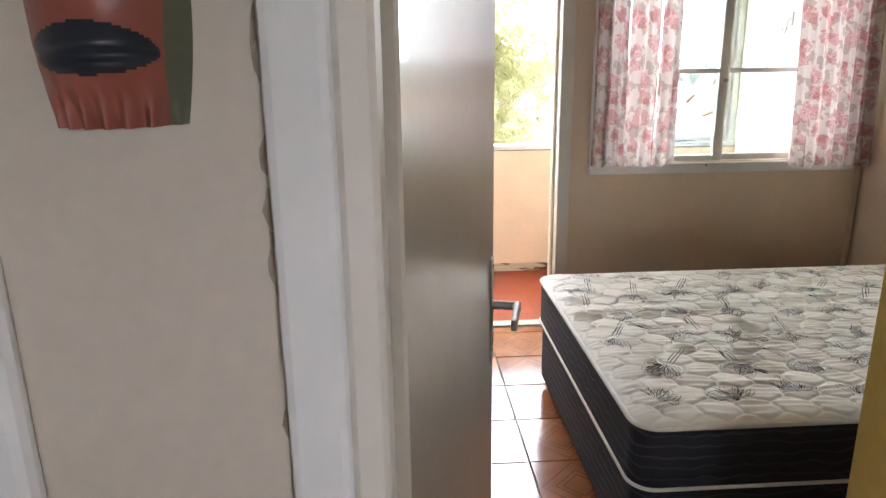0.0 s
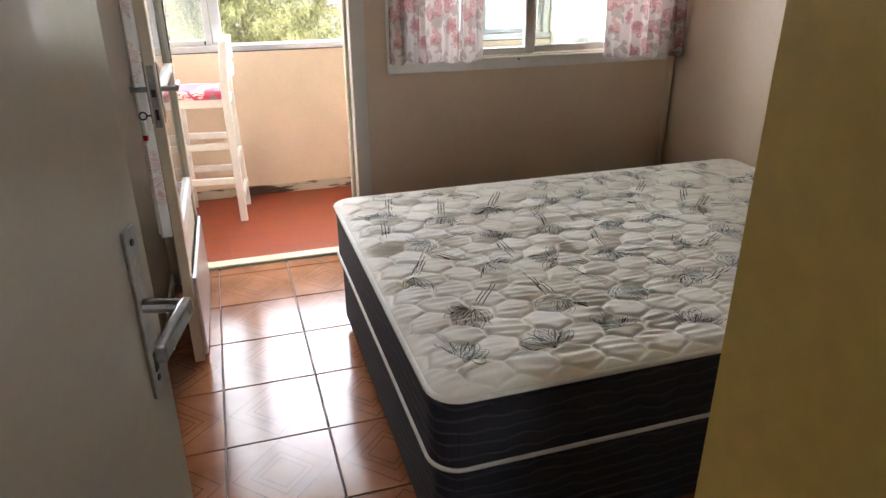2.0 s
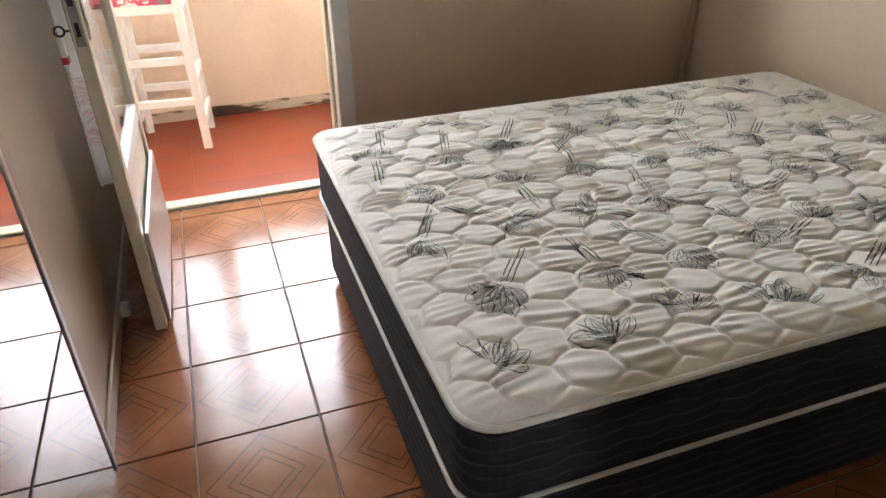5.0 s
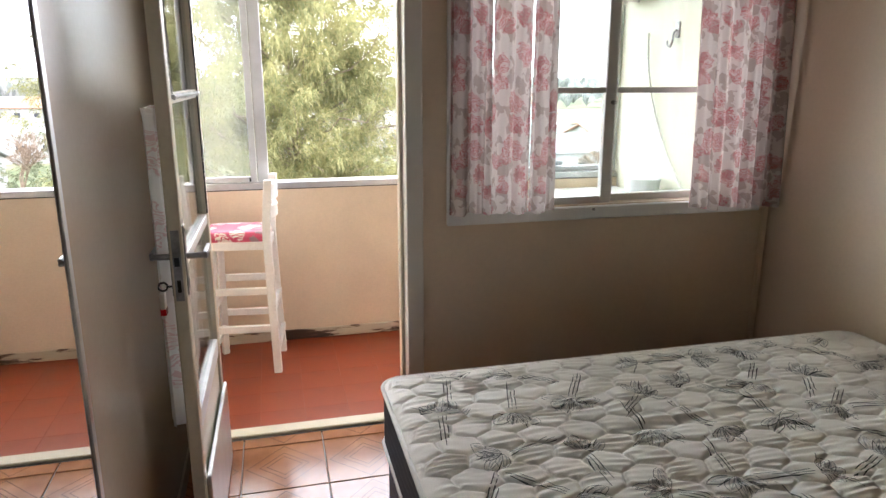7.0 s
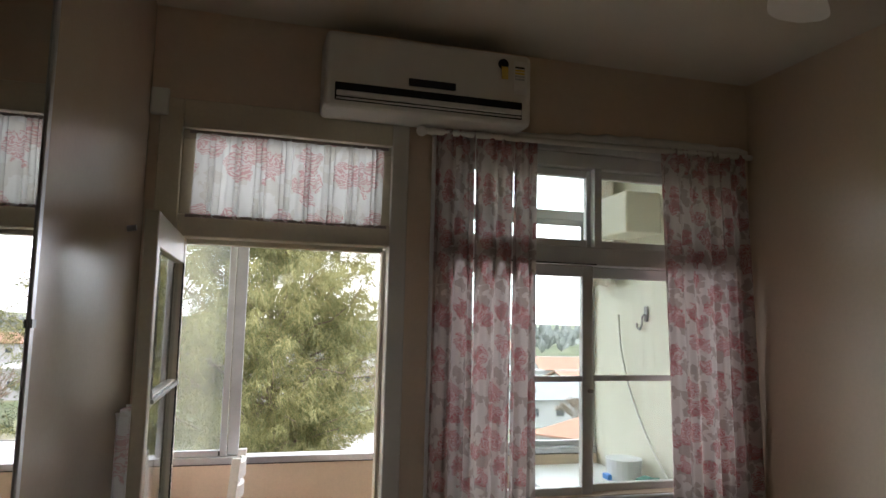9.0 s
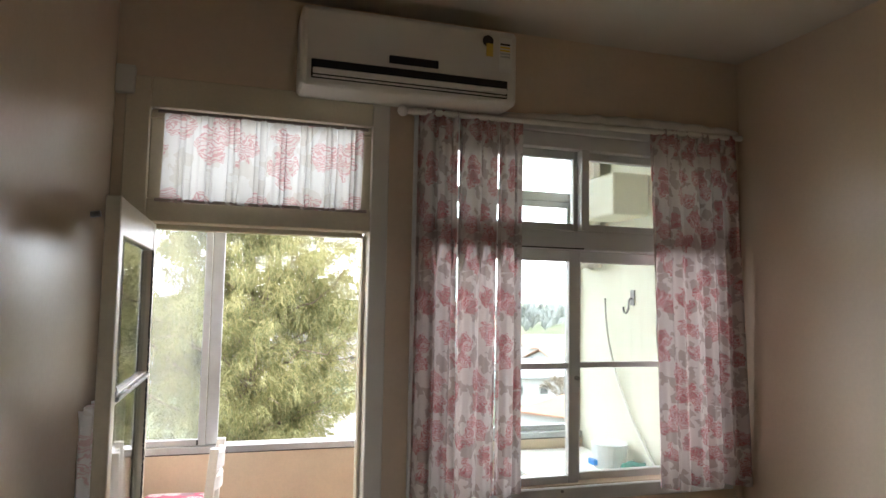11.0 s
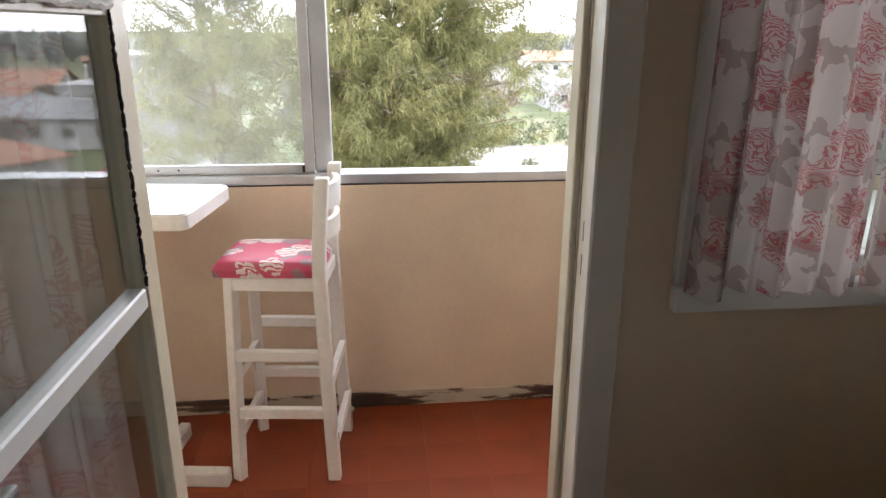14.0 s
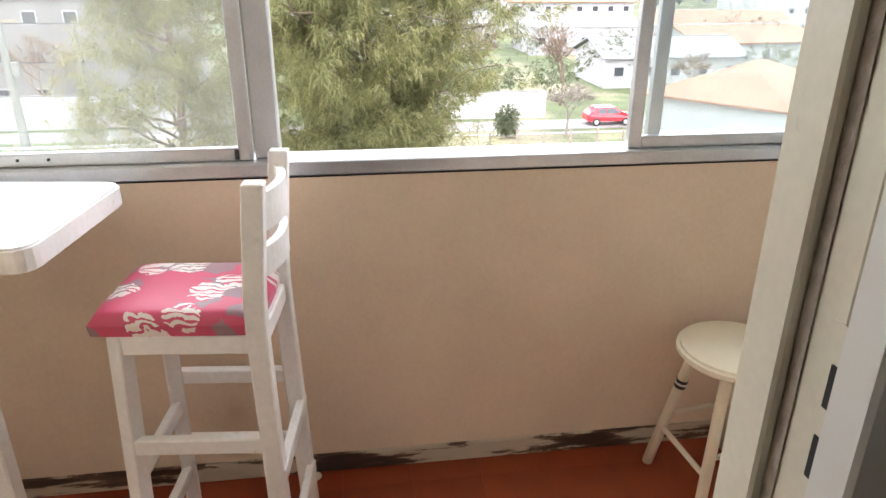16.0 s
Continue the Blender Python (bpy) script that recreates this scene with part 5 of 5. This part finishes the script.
def casuarina(at, height, profile, seed, label, twigs, per, wind=0.35):
    """A feathery she-oak: straight trunk, many rising limbs, plumes at the limb ends. profile(z 0..1) gives the reach."""
    t = thing("tree", at, label, "tree")
    r = random.Random(seed)
    part("trunk", tube([(0.12 * math.sin(i * 0.9), 0.1 * math.cos(i * 1.3), height * i / 14) for i in range(15)], 0.17, 8, 0.12), BARK, t)
    limbs = bmesh.new()
    cs, ds = [], []
    k = 0
    while len(cs) < twigs:
        z = height * r.uniform(0.12, 0.985)
        a = r.uniform(0, 2 * math.pi)
        reach = profile(z / height) * r.uniform(0.45, 1.12)
        rise = reach * r.uniform(0.25, 0.75)
        p0 = Vector((0, 0, z - rise * 0.7))
        p1 = Vector((math.cos(a) * reach, math.sin(a) * reach, z + rise * 0.3))
        k += 1
        pts = [p0.lerp(p1, i / 6) + Vector((r.uniform(-1, 1), r.uniform(-1, 1), r.uniform(-1, 1))) * 0.06 * reach * (i / 6) for i in range(7)]
        if k % 3 == 0:
            sub = tube(pts, 0.035, 5, 0.2)
            me_ = bpy.data.meshes.new("tmp")
            sub.to_mesh(me_)
            limbs.from_mesh(me_)
            bpy.data.meshes.remove(me_)
            sub.free()
        d = (p1 - p0).normalized()
        d = (d + Vector((wind, 0, 0.05))).normalized()
        for _ in range(r.choice((4, 6, 8, 9))):
            q = pts[r.choice((3, 4, 5, 5, 6, 6))] + Vector((r.gauss(0, 0.26), r.gauss(0, 0.26), r.gauss(0, 0.2)))
            cs.append(tuple(q))
            ds.append(tuple((d * 0.8 + Vector((r.gauss(0, 0.3), r.gauss(0, 0.3), r.gauss(0, 0.25)))) * 0.9))
    part("limb_mass", limbs, BARK, t)["kind"] = "stuff"
    needles("crown", cs, ds, per, 0.25, 0.0066, seed, NEEDLE, t)
    return t


def prof_main(h):
    z = GZ + 16.2 * h
    pts_ = [(-10.5, 1.0), (-6, 2.0), (-3, 1.7), (-1, 1.9), (0.1, 2.7), (0.9, 3.1), (2.2, 2.4), (3.8, 1.3), (5.0, 0.6), (5.8, 0.15)]
    for (a, ra), (b, rb) in zip(pts_, pts_[1:]):
        if a <= z <= b:
            return ra + (rb - ra) * (z - a) / (b - a)
    return 0.15


casuarina((0.85, 16.0, GZ), 16.2, prof_main, 5, "tall feathery olive-green she-oak blown by wind", 6600, 62)
casuarina((-2.9, 17.5, GZ), 15.4, lambda h: 1.9 * math.sin(math.pi * min(1, 0.12 + 0.88 * h)) ** 0.8 + 0.1, 8, "slimmer feathery she-oak with visible stem", 2600, 48, 0.2)


def bare_tree(at, height, spread, seed, label, material=TWIG, thick=0.16, first=0.22):
    t = thing("bare_tree", at, label, "tree")
    r = random.Random(seed)
    bm = bmesh.new()

    def grow(p, d, ln, rad, depth):
        q = p + d * ln
        n_ = 5 if depth < 3 else 3
        ax = d.to_track_quat("Z", "Y")
        lo = [bm.verts.new(p + ax @ Vector((rad * math.cos(6.283 * k / n_), rad * math.sin(6.283 * k / n_), 0))) for k in range(n_)]
        hi = [bm.verts.new(q + ax @ Vector((rad * 0.65 * math.cos(6.283 * k / n_), rad * 0.65 * math.sin(6.283 * k / n_), 0))) for k in range(n_)]
        for k in range(n_):
            bm.faces.new((lo[k], lo[(k + 1) % n_], hi[(k + 1) % n_], hi[k]))
        if depth == 6:
            return
        for _ in range(3 if depth in (0, 1, 2, 3, 4) else 2):
            v = (d + Vector((r.gauss(0, spread), r.gauss(0, spread), r.gauss(0.10, 0.2)))).normalized()
            grow(q, v, ln * r.uniform(0.62, 0.88), max(rad * 0.62, 0.03), depth + 1)

    grow(Vector((0, 0, 0)), Vector((0.05, 0, 1)), height * first, thick, 0)
    part("branch_mass", bm, material, t)["kind"] = "stuff"
    return t


bare_tree((17.1, 53.4, GZ), 8.0, 0.85, 3, "leafless pale bushy tree on the grass", thick=0.13, first=0.165)
bare_tree((20.5, 66.0, GZ), 9.5, 0.5, 7, "leafless grey tree behind the street", BARK)
bare_tree((13.0, 72.0, GZ), 9.0, 0.5, 15, "leafless grey tree behind the white wall", BARK)
bare_tree((34.0, 66.0, GZ), 7.0, 0.5, 9, "leafless grey tree between the houses", BARK)
bare_tree((-24.0, 63.0, GZ), 9.0, 0.5, 12, "leafless tree beside the power pole", BARK)


def shrub(at, r0, h, seed, label):
    t = thing("shrub", at, label, "shrub")
    r = random.Random(seed)
    part("stem", cyl((0, 0, 0), (0, 0, h * 0.5), 0.06, 0.03, 6), BARK, t)
    cs, ds = [], []
    for _ in range(160):
        d = Vector((r.gauss(0, 1), r.gauss(0, 1), r.gauss(0, 1))).normalized()
        k = r.uniform(0.4, 1.05)
        cs.append((d.x * r0 * k, d.y * r0 * k, h * 0.55 + d.z * h * 0.45 * k))
        ds.append(tuple(d * 0.8))
    needles("leaves", cs, ds, 11, 0.45, 0.045, seed, SHRUB, t)


shrub((12.4, 53.6, GZ), 0.85, 2.5, 1, "small dark green shrub by the fence")
for k, (x, y, r0, h) in enumerate(((30, 78, 3.5, 6), (15, 69, 2.6, 4), (21, 71, 3.0, 4.5), (10, 67, 2.4, 3.5), (12, 82, 4, 7), (-6, 80, 4, 7), (44, 70, 3, 5), (55, 95, 5, 8), (2, 95, 5, 9), (-32, 85, 4.5, 7), (26, 100, 5, 8))):
    shrub((x, y, GZ), r0, h, 30 + k, "dark green tree between the houses")

# fences
fen = thing("garden_fence", (0, 0, 0), "low fence of dark weathered posts and pale wires", "fence")
for k in range(13):
    x = -1.5 + k * 2.0
    part("post", box(x - 0.07, x + 0.07, 50.4, 50.54, GZ, GZ + 1.15 + 0.1 * math.sin(k * 2.1)), POST, fen)
for z in (0.4, 0.8):
    part("wire", box(-1.5, 22.5, 50.46, 50.48, GZ + z, GZ + z + 0.02), POST, fen)
fen2 = thing("rail_fence", (0, 0, 0), "pale rail fence along the grass", "fence")
for k in range(9):
    x = -33 + k * 2.4
    part("post", box(x - 0.08, x + 0.08, 50.0, 50.16, GZ, GZ + 1.5), POST, fen2)
for z in (0.45, 0.95):
    part("rail", box(-33, -13.5, 49.95, 50.0, GZ + z, GZ + z + 0.14), WHITEWASH, fen2)
bw = thing("boundary_wall", (0, 0, 0), "long whitewashed street wall", "wall", kind="structure")
part("wall_run", box(5.5, 17.5, 60.8, 61.0, GZ, GZ + 2.2), WHITE_WALL, bw)
part("coping", box(5.5, 17.5, 60.75, 61.05, GZ + 2.2, GZ + 2.28), GREY_RENDER, bw)
bw2 = thing("boundary_wall", (0, 0, 0), "long whitewashed street wall", "wall", kind="structure")
part("wall_run", box(-45, -9, 60.5, 60.7, GZ, GZ + 2.6), WHITEWASH, bw2)
part("coping", box(-45, -9, 60.45, 60.75, GZ + 2.6, GZ + 2.7), GREY_RENDER, bw2)


def house(x, y, w, d, h, roof_h, wall_m, roof_m, label, rz=0.0, storeys=1, hip=False):
    t = thing("house", (x, y, GZ), label, "house", rz=rz)
    part("wall", box(-w / 2, w / 2, -d / 2, d / 2, 0, h), wall_m, t)
    o = 0.5
    bm = bmesh.new()
    if hip:
        lo = [bm.verts.new((sx * (w / 2 + o), sy * (d / 2 + o), h - 0.1)) for sx, sy in ((-1, -1), (1, -1), (1, 1), (-1, 1))]
        up = [bm.verts.new((v.co.x, v.co.y, h + 0.06)) for v in lo]
        ra, rb = (bm.verts.new((sx * max(0.2, (w - d) / 2), 0, h + roof_h)) for sx in (-1, 1))
        bm.faces.new(lo[::-1])
        for k in range(4):
            bm.faces.new((lo[k], lo[(k + 1) % 4], up[(k + 1) % 4], up[k]))
        bm.faces.new((up[0], up[1], rb, ra))
        bm.faces.new((up[1], up[2], rb))
        bm.faces.new((up[2], up[3], ra, rb))
        bm.faces.new((up[3], up[0], ra))
    elif roof_h > 0.4:
        prof = [(-d / 2 - o, h - 0.1), (0, h + roof_h), (d / 2 + o, h - 0.1), (d / 2 + o, h + 0.05), (0, h + roof_h + 0.16), (-d / 2 - o, h + 0.05)]
        a = [bm.verts.new((-w / 2 - o, p, q)) for p, q in prof]
        b = [bm.verts.new((w / 2 + o, p, q)) for p, q in prof]
        for k in range(6):
            bm.faces.new((a[k], a[(k + 1) % 6], b[(k + 1) % 6], b[k]))
        bm.faces.new(a[::-1])
        bm.faces.new(b)
        for sx in (-1, 1):
            g = bmesh.new()
            vs_ = [g.verts.new((sx * (w / 2 - 0.05), p, q)) for p, q in ((-d / 2, h), (d / 2, h), (0, h + roof_h - 0.05))]
            g.faces.new(vs_)
            part("gable", g, wall_m, t)
    else:
        add_box(bm, -w / 2 - 0.2, w / 2 + 0.2, -d / 2 - 0.2, d / 2 + 0.2, h, h + 0.25)
    part("roof", bm, roof_m, t)
    if roof_h > 0.4 and not hip:
        part("ridge", box(-w / 2 - o, w / 2 + o, -0.12, 0.12, h + roof_h + 0.1, h + roof_h + 0.26), WHITEWASH if roof_m is ROOF_TILE else roof_m, t)
    n_ = max(2, int(w / 3))
    for s in range(storeys):
        for k in range(n_):
            wx = -w / 2 + (k + 0.5) * w / n_
            wz = h / storeys * s + h / storeys * 0.38
            wd = part("window", box(wx - 0.6, wx + 0.6, -d / 2 - 0.06, -d / 2 + 0.02, wz, wz + 1.1), WHITEWASH, t)
            part("pane", box(wx - 0.5, wx + 0.5, -d / 2 - 0.08, -d / 2 - 0.05, wz + 0.1, wz + 1.0), WIN_DARK, wd)
    return t


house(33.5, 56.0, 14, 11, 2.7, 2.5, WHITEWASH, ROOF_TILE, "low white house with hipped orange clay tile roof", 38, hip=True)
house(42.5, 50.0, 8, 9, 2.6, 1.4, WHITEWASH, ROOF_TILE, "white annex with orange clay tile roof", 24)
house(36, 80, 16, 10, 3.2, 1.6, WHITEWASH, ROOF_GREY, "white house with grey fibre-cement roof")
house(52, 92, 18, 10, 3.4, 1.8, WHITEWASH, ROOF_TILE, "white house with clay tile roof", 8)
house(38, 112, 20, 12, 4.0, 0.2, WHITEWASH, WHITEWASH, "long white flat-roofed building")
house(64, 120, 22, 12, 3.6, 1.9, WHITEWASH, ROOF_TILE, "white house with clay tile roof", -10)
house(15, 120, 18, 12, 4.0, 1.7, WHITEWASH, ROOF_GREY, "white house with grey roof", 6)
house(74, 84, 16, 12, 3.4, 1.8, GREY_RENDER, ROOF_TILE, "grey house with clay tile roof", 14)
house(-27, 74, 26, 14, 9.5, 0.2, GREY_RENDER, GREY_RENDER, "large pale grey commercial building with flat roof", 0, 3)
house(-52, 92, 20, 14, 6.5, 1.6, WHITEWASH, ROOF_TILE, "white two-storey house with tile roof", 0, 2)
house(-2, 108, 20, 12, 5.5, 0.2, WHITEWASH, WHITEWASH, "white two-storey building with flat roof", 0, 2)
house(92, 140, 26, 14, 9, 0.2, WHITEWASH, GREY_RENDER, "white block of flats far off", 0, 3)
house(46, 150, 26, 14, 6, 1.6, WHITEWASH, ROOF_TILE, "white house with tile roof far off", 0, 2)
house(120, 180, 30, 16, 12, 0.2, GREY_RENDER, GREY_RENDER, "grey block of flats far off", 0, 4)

# far wooded skyline
r_ = np.random.RandomState(6)
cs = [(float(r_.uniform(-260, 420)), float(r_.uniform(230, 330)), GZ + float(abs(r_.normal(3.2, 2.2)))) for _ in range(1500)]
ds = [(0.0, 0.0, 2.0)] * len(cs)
holder = thing("far_woods", (0, 0, 0), "woods along the horizon, leaf colour paled to grey for haze", "woods", kind="stuff")
needles("tree_mass", cs, ds, 14, 5.0, 1.1, 6, HAZE_TINTED, holder)

pole = thing("power_pole", (-21.7, 53.1, GZ), "pale concrete power pole with crossarm and wires", "power pole")
part("shaft", cyl((0, 0, 0), (0, 0, 9.5), 0.32, 0.2, 10), CONCRETE, pole)
part("crossarm", box(-1.2, 1.2, -0.08, 0.08, 8.6, 8.8), POST, pole)
part("transformer", cyl((0.45, 0, 5.2), (0.45, 0, 6.1), 0.28, n=12), CONCRETE, pole)
for z in (8.9, 6.4):
    part("wire", tube([(i * 3.0 - 12, 0.2, z - 0.4 * math.sin(math.pi * i / 12)) for i in range(13)], 0.03, 4), BLACK, pole)
pole2 = thing("power_pole", (-18.5, 57.0, GZ), "slim pale concrete power pole", "power pole")
part("shaft", cyl((0, 0, 0), (0, 0, 8.5), 0.2, 0.13, 8), CONCRETE, pole2)
part("crossarm", box(-0.9, 0.9, -0.06, 0.06, 7.8, 7.95), POST, pole2)

car = thing("car", (21.9, 57.4, GZ + 0.03), "small red hatchback parked on the street", "car")
side = [(-1.95, 0.35), (-1.98, 0.75), (-1.85, 0.98), (-1.25, 1.45), (0.35, 1.48), (1.05, 0.98), (1.85, 0.85), (1.98, 0.6), (1.95, 0.35)]
bm = bmesh.new()
for sgn in (-1,):
    a = [bm.verts.new((x, -0.82 + (0.14 if z > 1.2 else 0), z)) for x, z in side]
    b = [bm.verts.new((x, 0.82 - (0.14 if z > 1.2 else 0), z)) for x, z in side]
    for k in range(len(side)):
        bm.faces.new((a[k], a[(k + 1) % len(side)], b[(k + 1) % len(side)], b[k]))
    bm.faces.new(a[::-1])
    bm.faces.new(b)
bmesh.ops.bevel(bm, geom=bm.edges[:], offset=0.06, segments=2, affect="EDGES")
part("body", bm, CAR_RED, car)
for x0, x1 in ((-1.15, -0.42), (-0.36, 0.55)):
    bm = bmesh.new()
    vs_ = [bm.verts.new((x, y, z)) for x, z, y in ((x0, 1.0, -0.835), (x1 + (0.25 if x1 > 0 else 0), 1.0, -0.835), (x1 - (0.2 if x1 > 0 else 0), 1.38, -0.735), (x0 + (0.12 if x0 < -1 else 0), 1.38, -0.735))]
    r__ = bmesh.ops.extrude_face_region(bm, geom=[bm.faces.new(vs_)])
    bmesh.ops.translate(bm, vec=(0, 0.02, 0), verts=[v for v in r__["geom"] if isinstance(v, bmesh.types.BMVert)])
    part("side_window", bm, WIN_DARK, car)
for x in (-1.25, 1.25):
    for y in (-0.8, 0.8):
        w_ = part("wheel", cyl((x, y - 0.09, 0.31), (x, y + 0.09, 0.31), 0.31, n=20), TYRE, car)
        part("rim", cyl((x, y - 0.1, 0.31), (x, y + 0.1, 0.31), 0.19, n=16), ALU, w_)
part("tail_lamp", box(-1.99, -1.9, -0.8, -0.6, 0.75, 0.95, 0.02), CAR_RED, car)
part("head_lamp", box(1.85, 1.97, -0.8, -0.6, 0.68, 0.82, 0.02), ALU, car)

# ---- floor tiles ----
P, X0, Y0, GAP = 0.328, 0.190, 2.290, 0.0045
meshes = {}


def tile_mesh(x0, x1, y0, y1, z0, z1, material, bev):
    key = tuple(round(v, 4) for v in (x0, x1, y0, y1)) + (material.name,)
    if key not in meshes:
        bm_ = bmesh.new()
        lo = [bm_.verts.new((x, y, z0)) for x, y in ((x0, y0), (x1, y0), (x1, y1), (x0, y1))]
        mi = [bm_.verts.new((x, y, z1 - bev)) for x, y in ((x0, y0), (x1, y0), (x1, y1), (x0, y1))]
        hi = [bm_.verts.new((x, y, z1)) for x, y in ((x0 + bev, y0 + bev), (x1 - bev, y0 + bev), (x1 - bev, y1 - bev), (x0 + bev, y1 - bev))]
        for a, b in ((lo, mi), (mi, hi)):
            for k in range(4):
                bm_.faces.new((a[k], a[(k + 1) % 4], b[(k + 1) % 4], b[k]))
        bm_.faces.new(hi)
        me = bpy.data.meshes.new("floor_tile")
        bm_.to_mesh(me)
        bm_.free()
        me.materials.append(material)
        meshes[key] = me
    return meshes[key]


def lay(parent_name, px, x_at, y_at, gap, bounds, z0, z1, material, bev, seed, jig):
    r = random.Random(seed)
    bx0, bx1, by0, by1 = bounds
    parent = bpy.data.objects[parent_name]
    for i in range(math.floor((bx0 - x_at) / px), math.ceil((bx1 - x_at) / px)):
        for j in range(math.floor((by0 - y_at) / px), math.ceil((by1 - y_at) / px)):
            cx, cy = x_at + (i + 0.5) * px, y_at + (j + 0.5) * px
            h = px / 2 - gap / 2
            a0, a1 = max(-h, bx0 - cx), min(h, bx1 - cx)
            b0, b1 = max(-h, by0 - cy), min(h, by1 - cy)
            if a1 - a0 < 0.02 or b1 - b0 < 0.02:
                continue
            o_ = new("floor_tile", tile_mesh(a0, a1, b0, b1, z0, z1, material, bev))
            o_.parent = parent
            o_.matrix_world = pose(cx, cy, r.uniform(0, jig), r.uniform(-0.12, 0.12) * (jig > 0), r.uniform(-0.12, 0.12) * (jig > 0), 0)


lay("floor", P, X0, Y0, GAP, (-0.018, 2.598, 0.452, 3.678), -0.0055, 0.0, TILE, 0.002, 3, 0.0005)
lay("balcony_floor", 0.205, 0.05, 3.768, 0.0003, (-1.6, 2.52, 3.768, PY - 0.002), BZ - 0.0038, BZ, RED_FLOOR, 0.0004, 4, 0.0)
